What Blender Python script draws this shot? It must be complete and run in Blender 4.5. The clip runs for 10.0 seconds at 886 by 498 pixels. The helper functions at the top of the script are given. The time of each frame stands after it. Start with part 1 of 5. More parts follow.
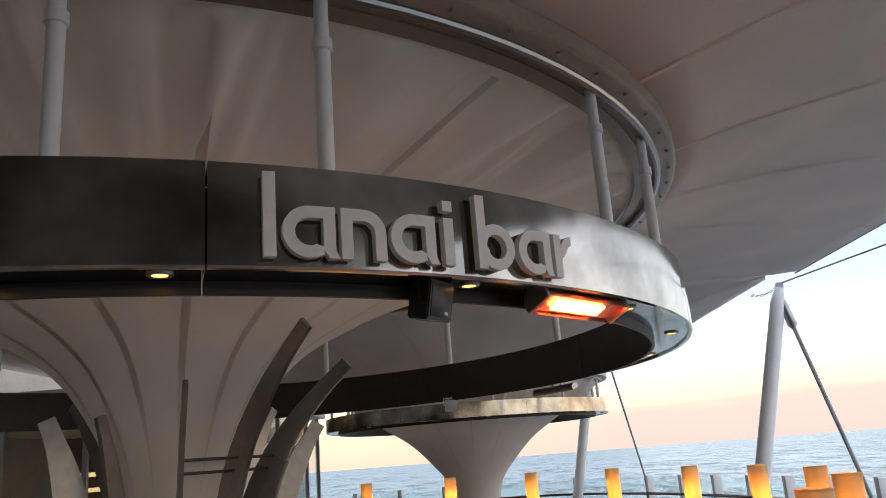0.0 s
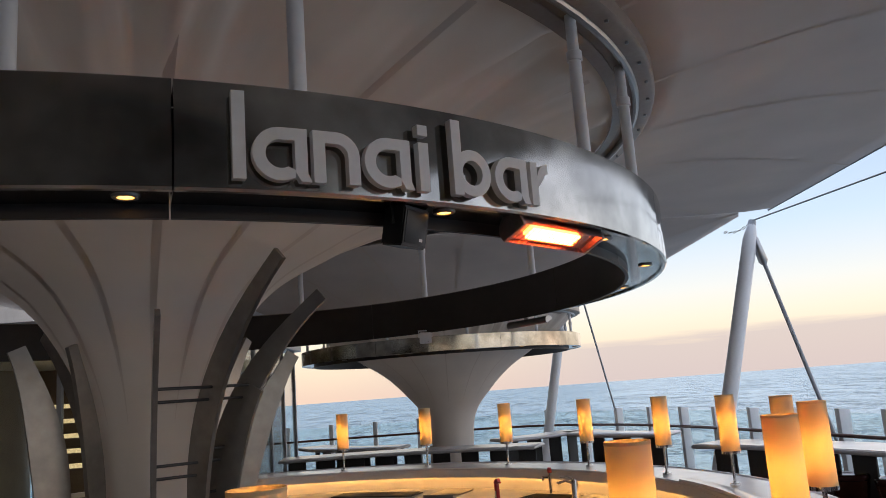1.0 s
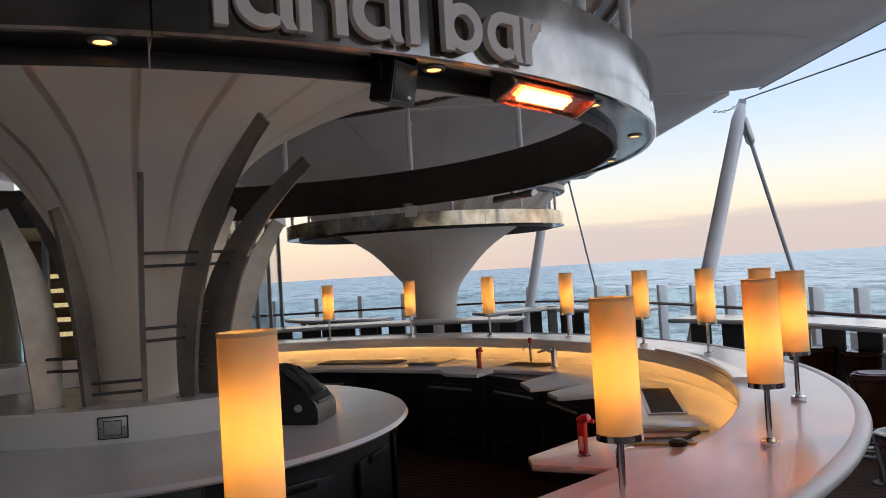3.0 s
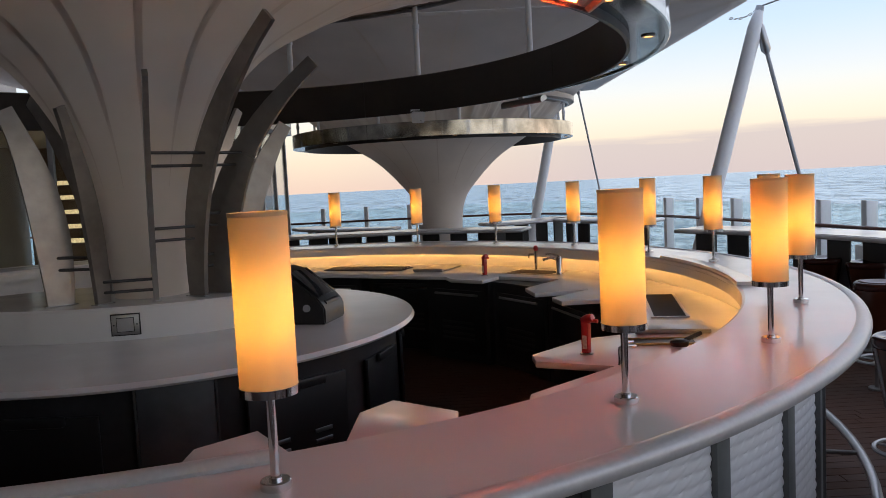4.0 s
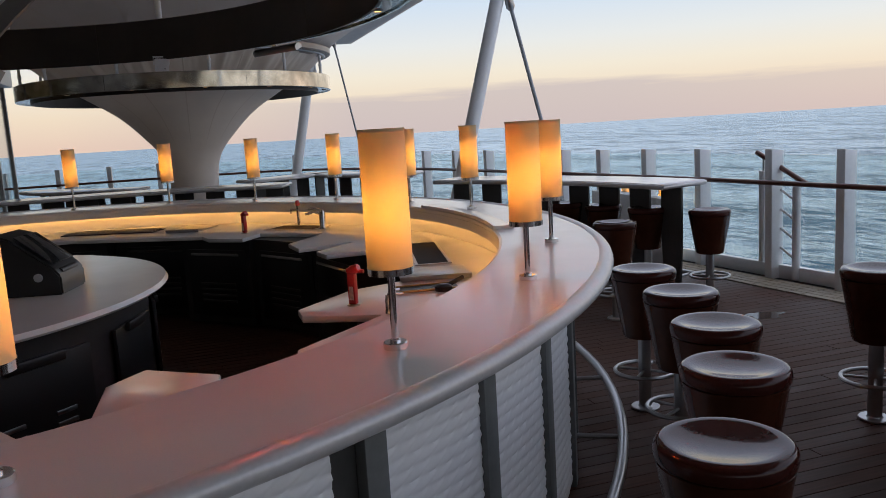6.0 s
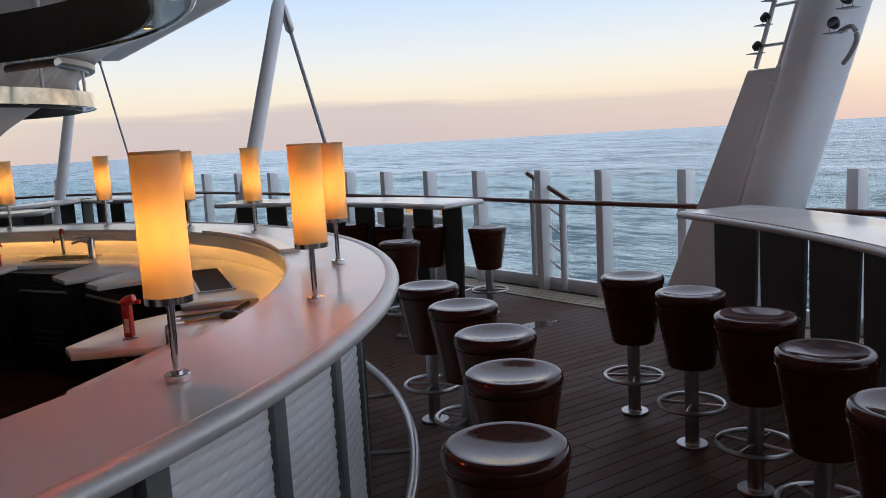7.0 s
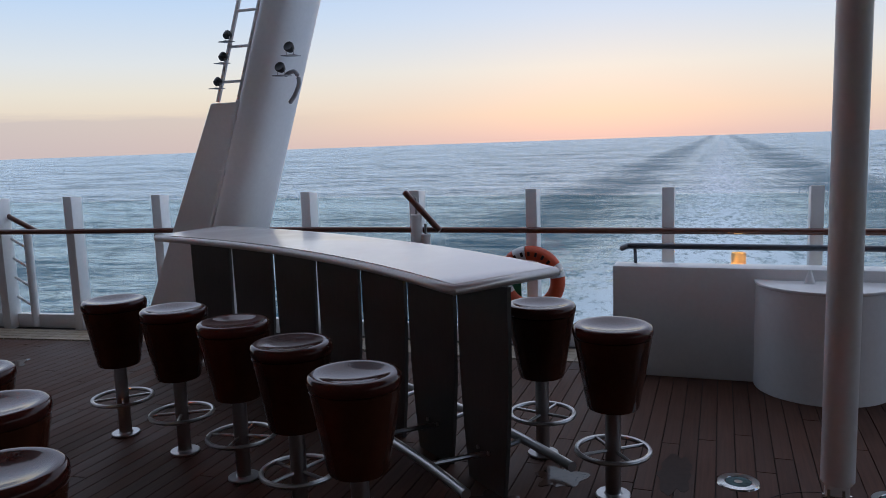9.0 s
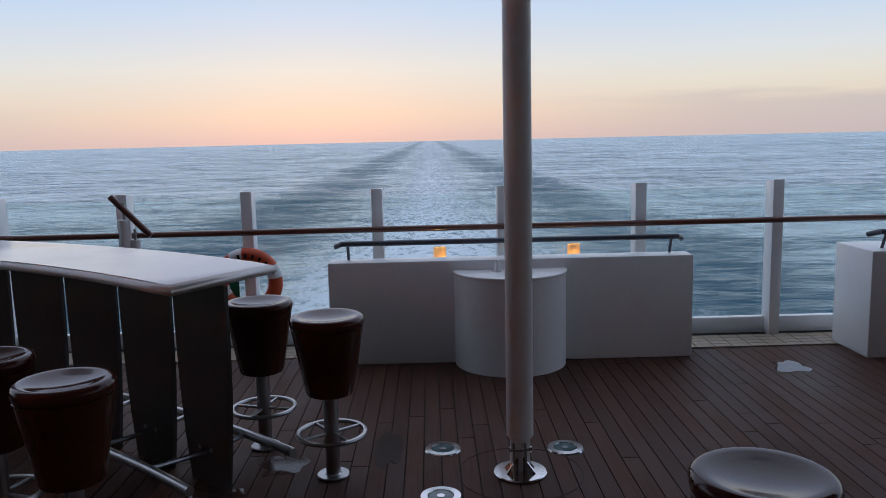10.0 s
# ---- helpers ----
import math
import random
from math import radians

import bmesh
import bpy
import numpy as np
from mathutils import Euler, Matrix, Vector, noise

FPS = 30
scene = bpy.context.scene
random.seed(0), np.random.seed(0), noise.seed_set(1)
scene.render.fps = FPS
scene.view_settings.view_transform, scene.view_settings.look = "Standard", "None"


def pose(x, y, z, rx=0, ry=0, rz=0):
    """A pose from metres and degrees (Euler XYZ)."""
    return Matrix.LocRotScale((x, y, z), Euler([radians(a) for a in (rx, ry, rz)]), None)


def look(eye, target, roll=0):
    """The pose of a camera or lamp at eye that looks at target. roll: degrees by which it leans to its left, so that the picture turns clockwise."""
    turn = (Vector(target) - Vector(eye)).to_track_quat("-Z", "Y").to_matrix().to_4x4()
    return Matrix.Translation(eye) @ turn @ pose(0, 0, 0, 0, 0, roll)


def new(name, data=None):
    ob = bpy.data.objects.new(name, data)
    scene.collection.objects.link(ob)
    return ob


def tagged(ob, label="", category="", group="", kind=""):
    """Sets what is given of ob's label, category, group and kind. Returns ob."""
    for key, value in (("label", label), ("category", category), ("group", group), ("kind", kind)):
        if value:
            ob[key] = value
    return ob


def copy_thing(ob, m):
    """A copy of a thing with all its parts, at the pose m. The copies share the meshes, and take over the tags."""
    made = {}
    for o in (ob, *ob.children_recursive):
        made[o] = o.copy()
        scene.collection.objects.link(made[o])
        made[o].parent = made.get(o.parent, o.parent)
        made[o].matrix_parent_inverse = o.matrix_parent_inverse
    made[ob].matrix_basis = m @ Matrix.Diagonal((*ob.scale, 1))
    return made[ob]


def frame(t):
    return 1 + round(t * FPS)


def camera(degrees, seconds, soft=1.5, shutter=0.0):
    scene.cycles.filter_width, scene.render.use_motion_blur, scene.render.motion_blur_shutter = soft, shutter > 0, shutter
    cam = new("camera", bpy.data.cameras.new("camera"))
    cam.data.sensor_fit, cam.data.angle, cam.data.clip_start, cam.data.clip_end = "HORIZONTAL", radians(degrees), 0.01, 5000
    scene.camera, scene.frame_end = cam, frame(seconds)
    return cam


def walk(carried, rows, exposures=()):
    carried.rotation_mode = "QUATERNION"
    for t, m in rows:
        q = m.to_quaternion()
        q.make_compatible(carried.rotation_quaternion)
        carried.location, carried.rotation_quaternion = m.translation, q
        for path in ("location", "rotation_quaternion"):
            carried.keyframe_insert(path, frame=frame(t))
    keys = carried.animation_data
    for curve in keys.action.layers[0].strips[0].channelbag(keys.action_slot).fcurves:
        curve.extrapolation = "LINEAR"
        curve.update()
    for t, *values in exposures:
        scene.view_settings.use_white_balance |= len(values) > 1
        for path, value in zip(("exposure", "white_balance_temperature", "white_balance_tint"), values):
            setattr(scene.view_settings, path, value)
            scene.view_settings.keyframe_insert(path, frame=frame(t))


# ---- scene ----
cam = camera(59.0, 10.0, soft=0.8)
# seconds, eye x, y, z, pitch (90 is level), lean to the right, yaw
PATH = [
    (0.0, 0.000, 0.000, 1.971, 104.95, 4.46, 0.83),
    (0.5, 0.003, 0.027, 1.960, 102.66, 4.66, -0.10),
    (1.0, 0.002, 0.047, 1.943, 100.22, 4.29, -0.59),
    (1.5, -0.003, 0.059, 1.933, 98.51, 3.91, -0.54),
    (2.0, -0.004, 0.072, 1.920, 96.74, 3.80, -0.67),
    (2.5, -0.008, 0.081, 1.902, 94.49, 3.68, -1.45),
    (4.0, -0.028, 0.075, 1.800, 85.23, 2.90, -0.36),
    (4.5, -0.008, 0.090, 1.773, 83.22, 2.55, -1.42),
    (5.0, 0.025, 0.131, 1.755, 81.79, 2.23, -6.20),
    (6.5, -0.019, 0.207, 1.749, 81.43, 3.72, -24.57),
    (7.0, -0.009, 0.170, 1.749, 81.92, 3.22, -33.03),
    (7.5, -0.041, 0.074, 1.744, 81.99, 2.91, -40.55),
    (8.0, -0.135, -0.016, 1.737, 81.20, 2.50, -50.15),
    (8.5, -0.220, -0.036, 1.751, 82.07, 1.22, -58.85),
    (9.0, -0.281, -0.036, 1.754, 82.13, 1.97, -70.34),
    (9.5, -0.380, -0.047, 1.750, 80.88, 2.15, -82.55),
    (10.0, -0.511, -0.107, 1.750, 81.88, 1.29, -90.80),
]


def carried_pose(x, y, z, pitch, lean, yaw):
    """The camera's pose: turned by yaw, then tilted, then leaned about its own axis."""
    return Matrix.Translation((x, y, z)) @ pose(0, 0, 0, 0, 0, yaw) @ pose(0, 0, 0, pitch) @ pose(0, 0, 0, 0, 0, -lean)


EXPOSURES = [(0.0, 0.8, 6950, 10), (1.0, 0.47, 6550, 10), (1.5, 0.25, 6800, 10), (2.5, 0.42, 6620, 10), (4.5, 0.48, 6380, 10), (6.5, 0.19, 6350, 10), (7.2, 0.36, 6250, 10), (8.5, 0.37, 6050, 10), (9.2, 0.06, 6000, 10), (10.0, 0.08, 5950, 10)]
walk(cam, [(t, carried_pose(x, y, z, p, l, w)) for t, x, y, z, p, l, w in PATH], EXPOSURES)

# ---------------------------------------------------------------- world and sun
world = bpy.data.worlds.new("dusk_sky")
scene.world = world
world.use_nodes = True
wn, wl = world.node_tree.nodes, world.node_tree.links
wn.clear()


def wnode(kind, **values):
    n = wn.new(kind)
    for k, v in values.items():
        n.inputs[k].default_value = v
    return n


def wmath(op, a, b=None):
    n = wn.new("ShaderNodeMath")
    n.operation = op
    for i, v in enumerate((a, b)):
        if v is None:
            continue
        if isinstance(v, (int, float)):
            n.inputs[i].default_value = v
        else:
            wl.new(v, n.inputs[i])
    return n.outputs[0]


def wramp(fac, stops):
    n = wn.new("ShaderNodeValToRGB")
    e = n.color_ramp.elements
    while len(e) < len(stops):
        e.new(0.5)
    for el, (p, c) in zip(e, stops):
        el.position, el.color = p, (*c, 1)
    wl.new(fac, n.inputs[0])
    return n.outputs[0]


def wmix(fac, a, b, blend="MIX"):
    n = wn.new("ShaderNodeMix")
    n.data_type, n.blend_type = "RGBA", blend
    for sock, v in ((n.inputs[0], fac), (n.inputs[6], a), (n.inputs[7], b)):
        if isinstance(v, (int, float)):
            sock.default_value = v
        elif isinstance(v, tuple):
            sock.default_value = (*v, 1)
        else:
            wl.new(v, sock)
    return n.outputs[2]


SUN_ELEV, SUN_AZ = 2.0, 8.0  # degrees; azimuth from +x towards +y
tc = wn.new("ShaderNodeTexCoord")
sep = wn.new("ShaderNodeSeparateXYZ")
wl.new(tc.outputs["Generated"], sep.inputs[0])
el = sep.outputs[2]
side = wmath("ADD", wmath("MULTIPLY", sep.outputs[0], math.cos(radians(SUN_AZ))), wmath("MULTIPLY", sep.outputs[1], math.sin(radians(SUN_AZ))))
away = wramp(el, [(0.0, (0.74, 0.55, 0.44)), (0.035, (0.80, 0.66, 0.50)), (0.065, (0.82, 0.74, 0.60)), (0.10, (0.74, 0.75, 0.73)), (0.17, (0.53, 0.66, 0.82)), (0.28, (0.40, 0.52, 0.78)), (0.5, (0.46, 0.55, 0.74)), (1.0, (0.50, 0.57, 0.72))])
toward = wramp(el, [(0.0, (0.67, 0.51, 0.47)), (0.03, (0.79, 0.62, 0.49)), (0.085, (0.78, 0.74, 0.66)), (0.15, (0.60, 0.69, 0.80)), (0.26, (0.42, 0.54, 0.78)), (0.5, (0.48, 0.56, 0.74)), (1.0, (0.50, 0.57, 0.72))])
glow = wramp(side, [(0.0, (0, 0, 0)), (0.88, (0.15, 0.15, 0.15)), (1.0, (1, 1, 1))])
sky = wmix(glow, away, toward)
# a low bank of mauve cloud on the horizon, thin towards the sunset
mp = wn.new("ShaderNodeMapping")
mp.inputs["Scale"].default_value = (2.2, 2.2, 26.0)
wl.new(tc.outputs["Generated"], mp.inputs[0])
nz = wnode("ShaderNodeTexNoise", Scale=1.6, Detail=6.0, Roughness=0.55)
wl.new(mp.outputs[0], nz.inputs["Vector"])
height = wmath("ADD", 0.048, wmath("MULTIPLY", wmath("SUBTRACT", nz.outputs[0], 0.5), 0.05))
bank = wmath("MULTIPLY", wmath("SUBTRACT", height, el), 90.0)
bank = wmath("MINIMUM", wmath("MAXIMUM", bank, 0.0), 1.0)
thin = wramp(side, [(0.0, (0, 0, 0)), (0.14, (0.35, 0.35, 0.35)), (0.34, (0.95, 0.95, 0.95)), (0.62, (0.95, 0.95, 0.95)), (0.88, (0.6, 0.6, 0.6)), (0.965, (0.03, 0.03, 0.03)), (1.0, (0.0, 0.0, 0.0))])
bank = wmath("MULTIPLY", wmath("MULTIPLY", bank, 0.85), thin)
sky = wmix(bank, sky, (0.54, 0.47, 0.47))
nish = wn.new("ShaderNodeTexSky")
nish.sky_type, nish.sun_disc = "NISHITA", False
nish.sun_elevation, nish.sun_rotation = radians(SUN_ELEV), radians(90.0 - SUN_AZ)
sky = wmix(0.008, sky, nish.outputs[0], "ADD")
bg = wn.new("ShaderNodeBackground")
bg.inputs[1].default_value = 0.93
out = wn.new("ShaderNodeOutputWorld")
wl.new(sky, bg.inputs[0])
wl.new(bg.outputs[0], out.inputs[0])

# the sun has gone under: only its broad, faint afterglow is left
sun = new("sun", bpy.data.lights.new("sun", "SUN"))
sun.data.energy, sun.data.angle, sun.data.color = 0.75, radians(140), (1.0, 0.84, 0.74)
sun.matrix_world = look((math.cos(radians(SUN_AZ)) * 60, math.sin(radians(SUN_AZ)) * 60, 12), (0, 0, 0))

# ---------------------------------------------------------------- materials
def material(name, color, rough=0.5, metal=0.0, grain=0.0, scale=30.0, stain=0.0, stain_scale=2.0, bump=0.0, coat=0.0, trans=0.0, emit=None, emit_strength=0.0, stretch=(1, 1, 1), vary=0.0, rough_vary=0.0, spec=0.5):
    m = bpy.data.materials.new(name)
    m.use_nodes = True
    nt = m.node_tree
    b = nt.nodes["Principled BSDF"]
    b.inputs["Roughness"].default_value = rough
    b.inputs["Metallic"].default_value = metal
    b.inputs["Specular IOR Level"].default_value = spec
    b.inputs["Coat Weight"].default_value = coat
    b.inputs["Coat Roughness"].default_value = 0.12
    tex = nt.nodes.new("ShaderNodeTexCoord")
    mapn = nt.nodes.new("ShaderNodeMapping")
    mapn.inputs["Scale"].default_value = stretch
    nt.links.new(tex.outputs["Object"], mapn.inputs[0])
    fine = nt.nodes.new("ShaderNodeTexNoise")
    fine.inputs["Scale"].default_value, fine.inputs["Detail"].default_value = scale, 5
    nt.links.new(mapn.outputs[0], fine.inputs["Vector"])
    broad = nt.nodes.new("ShaderNodeTexNoise")
    broad.inputs["Scale"].default_value, broad.inputs["Detail"].default_value = stain_scale, 4
    nt.links.new(tex.outputs["Object"], broad.inputs["Vector"])
    def mixed(last, fac_socket, amount):
        lo, hi = 1 - amount, 1 + amount
        r = nt.nodes.new("ShaderNodeMapRange")
        r.inputs[1].default_value, r.inputs[2].default_value, r.inputs[3].default_value, r.inputs[4].default_value = 0.3, 0.7, lo, hi
        nt.links.new(fac_socket, r.inputs[0])
        mul = nt.nodes.new("ShaderNodeVectorMath")
        mul.operation = "SCALE"
        if isinstance(last, tuple):
            mul.inputs[0].default_value = last
        else:
            nt.links.new(last, mul.inputs[0])
        nt.links.new(r.outputs[0], mul.inputs["Scale"])
        return mul.outputs[0]
    col = tuple(color)
    if grain:
        col = mixed(col, fine.outputs[0], grain)
    if stain:
        col = mixed(col, broad.outputs[0], stain)
    if vary:
        info = nt.nodes.new("ShaderNodeObjectInfo")
        r = nt.nodes.new("ShaderNodeMapRange")
        r.inputs[3].default_value, r.inputs[4].default_value = 0.3, 0.7
        nt.links.new(info.outputs["Random"], r.inputs[0])
        col = mixed(col, r.outputs[0], vary)
    if isinstance(col, tuple):
        b.inputs["Base Color"].default_value = (*col, 1)
    else:
        nt.links.new(col, b.inputs["Base Color"])
    if rough_vary:
        r = nt.nodes.new("ShaderNodeMapRange")
        r.inputs[1].default_value, r.inputs[2].default_value = 0.3, 0.7
        r.inputs[3].default_value, r.inputs[4].default_value = max(0.02, rough - rough_vary), rough + rough_vary
        nt.links.new(broad.outputs[0], r.inputs[0])
        nt.links.new(r.outputs[0], b.inputs["Roughness"])
    if bump:
        bp = nt.nodes.new("ShaderNodeBump")
        bp.inputs["Strength"].default_value, bp.inputs["Distance"].default_value = bump, 0.01
        nt.links.new(fine.outputs[0], bp.inputs["Height"])
        nt.links.new(bp.outputs[0], b.inputs["Normal"])
    if trans:
        b.inputs["Transmission Weight"].default_value = trans
    if emit:
        b.inputs["Emission Color"].default_value = (*emit, 1)
        b.inputs["Emission Strength"].default_value = emit_strength
    return m


WHITE = material("white_paint", (0.82, 0.83, 0.84), 0.38, grain=0.02, stain=0.05, stain_scale=1.2, bump=0.03)
CORIAN = material("white_counter", (0.80, 0.79, 0.78), 0.20, grain=0.025, scale=220, stain=0.03, rough_vary=0.05)
STEEL = material("brushed_steel", (0.40, 0.40, 0.40), 0.3, 1.0, grain=0.08, scale=40, stretch=(1, 1, 25), stain=0.08)
CHROME = material("polished_steel", (0.72, 0.71, 0.70), 0.12, 1.0, grain=0.03, stain=0.06)
FASCIA = material("patinated_steel", (0.40, 0.39, 0.355), 0.12, 1.0, grain=0.24, scale=5, stain=0.42, stain_scale=2.6, rough_vary=0.07)
INNERBAND = material("brown_painted_band", (0.030, 0.022, 0.018), 0.4, grain=0.12, scale=10, stain=0.3)
SOFFIT = material("dark_mirror_soffit", (0.16, 0.15, 0.14), 0.10, 1.0, grain=0.1, stain=0.2)
DARK = material("dark_panel", (0.035, 0.033, 0.034), 0.45, spec=0.35, grain=0.15, scale=14, stain=0.2, coat=0.2)
SLATE = material("slate_panel", (0.060, 0.060, 0.058), 0.42, spec=0.28, grain=0.08, scale=50, stretch=(1, 1, 0.2), stain=0.16)
FIN = material("fin_metal", (0.33, 0.31, 0.285), 0.34, 0.85, grain=0.10, scale=12, stain=0.22)
GREYSTEEL = material("dull_steel_sheet", (0.10, 0.10, 0.10), 0.5, 0.5, grain=0.12, scale=9, stain=0.25)
# warm grey for the added sky cover and the closing back wall
CLOSING_GREY = material("closing_warm_grey", (0.38, 0.35, 0.31), 0.6, grain=0.05, stain=0.1)
STRIP = material("grey_strip", (0.13, 0.14, 0.14), 0.45, grain=0.08, stain=0.12)
GREYPAINT = material("grey_paint", (0.36, 0.37, 0.39), 0.4, grain=0.04, stain=0.08)
DARKRAIL = material("dark_rail_paint", (0.085, 0.10, 0.125), 0.35, grain=0.06, stain=0.1)
RIMPAINT = material("bronze_rim_paint", (0.34, 0.28, 0.23), 0.4, grain=0.06, stain=0.12)
EDGE = material("counter_edge", (0.62, 0.62, 0.63), 0.34, 0.2, grain=0.05, scale=60, stain=0.06)
STOOL = material("stool_lacquer", (0.060, 0.018, 0.009), 0.2, spec=0.25, grain=0.10, scale=25, stain=0.25, coat=0.12, vary=0.2)
SEAT = material("stool_leather", (0.052, 0.014, 0.011), 0.09, spec=0.24, grain=0.12, scale=90, stain=0.2, bump=0.012, vary=0.2)
TEAK = material("teak_plank", (0.072, 0.034, 0.023), 0.62, spec=0.20, grain=0.22, scale=16, stretch=(0.15, 3, 1), stain=0.20, stain_scale=0.9, bump=0.12, vary=0.16, rough_vary=0.16)
CAULK = material("deck_caulk", (0.024, 0.020, 0.019), 0.8, grain=0.1)
RAILWOOD = material("varnished_handrail", (0.11, 0.035, 0.022), 0.3, grain=0.2, scale=30, coat=0.5)
BLACK = material("black_plastic", (0.012, 0.012, 0.013), 0.4, grain=0.1, scale=120, bump=0.03)
RED = material("red_plastic", (0.42, 0.02, 0.025), 0.3, grain=0.06, coat=0.3)
ORANGE = material("lifebuoy_orange", (0.62, 0.09, 0.03), 0.5, grain=0.06, stain=0.1)
LED = material("led_strip", (1, 0.8, 0.5), 0.5, emit=(1.0, 0.50, 0.14), emit_strength=4.8)
SPOT = material("spot_lamp", (1, 0.9, 0.7), 0.5, emit=(1.0, 0.45, 0.10), emit_strength=3.4)
HEAT = material("heater_element", (1, 0.4, 0.1), 0.5, emit=(1.0, 0.075, 0.012), emit_strength=85.0)
BULB = material("lamp_bulb", (1, 0.8, 0.5), 0.5, emit=(1.0, 0.66, 0.24), emit_strength=16.5)


def cloth(name, color, through_amount):
    m = bpy.data.materials.new(name)
    m.use_nodes = True
    nt = m.node_tree
    b = nt.nodes["Principled BSDF"]
    b.inputs["Roughness"].default_value = 0.75
    tr = nt.nodes.new("ShaderNodeBsdfTranslucent")
    mx = nt.nodes.new("ShaderNodeMixShader")
    mx.inputs[0].default_value = through_amount
    tex = nt.nodes.new("ShaderNodeTexCoord")
    n = nt.nodes.new("ShaderNodeTexNoise")
    n.inputs["Scale"].default_value, n.inputs["Detail"].default_value = 1.3, 6
    nt.links.new(tex.outputs["Object"], n.inputs["Vector"])
    r = nt.nodes.new("ShaderNodeMapRange")
    r.inputs[1].default_value, r.inputs[2].default_value, r.inputs[3].default_value, r.inputs[4].default_value = 0.3, 0.7, 0.93, 1.05
    nt.links.new(n.outputs[0], r.inputs[0])
    v = nt.nodes.new("ShaderNodeVectorMath")
    v.operation = "SCALE"
    v.inputs[0].default_value = color
    nt.links.new(r.outputs[0], v.inputs["Scale"])
    nt.links.new(v.outputs[0], b.inputs["Base Color"])
    nt.links.new(v.outputs[0], tr.inputs[0])
    nt.links.new(b.outputs[0], mx.inputs[1])
    nt.links.new(tr.outputs[0], mx.inputs[2])
    nt.links.new(mx.outputs[0], nt.nodes["Material Output"].inputs[0])
    return m


MEMBRANE = cloth("canopy_membrane", (0.76, 0.69, 0.63), 0.15)
SEAM = cloth("canopy_seam", (0.76, 0.68, 0.60), 0.13)
FUNNEL = cloth("funnel_membrane_cloth", (0.85, 0.78, 0.70), 0.20)
SHADE = cloth("lamp_shade_fabric", (0.90, 0.74, 0.47), 0.36)

GLASS = bpy.data.materials.new("clear_glass")
GLASS.use_nodes = True
gnt = GLASS.node_tree
gnt.nodes.remove(gnt.nodes["Principled BSDF"])
gt, gg, gm, gf = (gnt.nodes.new(k) for k in ("ShaderNodeBsdfTransparent", "ShaderNodeBsdfGlossy", "ShaderNodeMixShader", "ShaderNodeLayerWeight"))
gt.inputs[0].default_value = (0.93, 0.97, 0.965, 1)
gg.inputs["Roughness"].default_value = 0.02
gf.inputs[0].default_value = 0.5
gp = gnt.nodes.new("ShaderNodeMath")
gp.operation = "POWER"
gp.inputs[1].default_value = 4.5
gs = gnt.nodes.new("ShaderNodeMath")
gs.operation = "MULTIPLY_ADD"
gs.inputs[1].default_value, gs.inputs[2].default_value = 0.6, 0.02
gnt.links.new(gf.outputs["Facing"], gp.inputs[0])
gnt.links.new(gp.outputs[0], gs.inputs[0])
gnt.links.new(gs.outputs[0], gm.inputs[0])
gnt.links.new(gt.outputs[0], gm.inputs[1])
gnt.links.new(gg.outputs[0], gm.inputs[2])
gnt.links.new(gm.outputs[0], gnt.nodes["Material Output"].inputs[0])

SEA = bpy.data.materials.new("sea_water")
SEA.use_nodes = True
nt = SEA.node_tree
sb = nt.nodes["Principled BSDF"]


def node_math(nt, op, a, b=None, c=None):
    n = nt.nodes.new("ShaderNodeMath")
    n.operation = op
    for i, v in enumerate((a, b, c)):
        if v is None:
            continue
        if isinstance(v, (int, float)):
            n.inputs[i].default_value = v
        else:
            nt.links.new(v, n.inputs[i])
    return n.outputs[0]


def node_noise(nt, vec, scale, detail=4, stretch=None, rough=0.55):
    if stretch:
        mp_ = nt.nodes.new("ShaderNodeMapping")
        mp_.inputs["Scale"].default_value = stretch
        nt.links.new(vec, mp_.inputs[0])
        vec = mp_.outputs[0]
    n = nt.nodes.new("ShaderNodeTexNoise")
    n.inputs["Scale"].default_value, n.inputs["Detail"].default_value, n.inputs["Roughness"].default_value = scale, detail, rough
    nt.links.new(vec, n.inputs["Vector"])
    return n.outputs[0]


stc = nt.nodes.new("ShaderNodeTexCoord").outputs["Object"]
ssep = nt.nodes.new("ShaderNodeSeparateXYZ")
nt.links.new(stc, ssep.inputs[0])
swell = node_noise(nt, stc, 0.030, 6, (1, 0.45, 1))
chop = node_noise(nt, stc, 0.16, 7, (1, 0.42, 1), 0.6)
wave = node_math(nt, "ADD", node_math(nt, "MULTIPLY", swell, 6.2), node_math(nt, "MULTIPLY", chop, 2.9))
sbump = nt.nodes.new("ShaderNodeBump")
sbump.inputs["Strength"].default_value, sbump.inputs["Distance"].default_value = 0.65, 1.0
nt.links.new(wave, sbump.inputs["Height"])
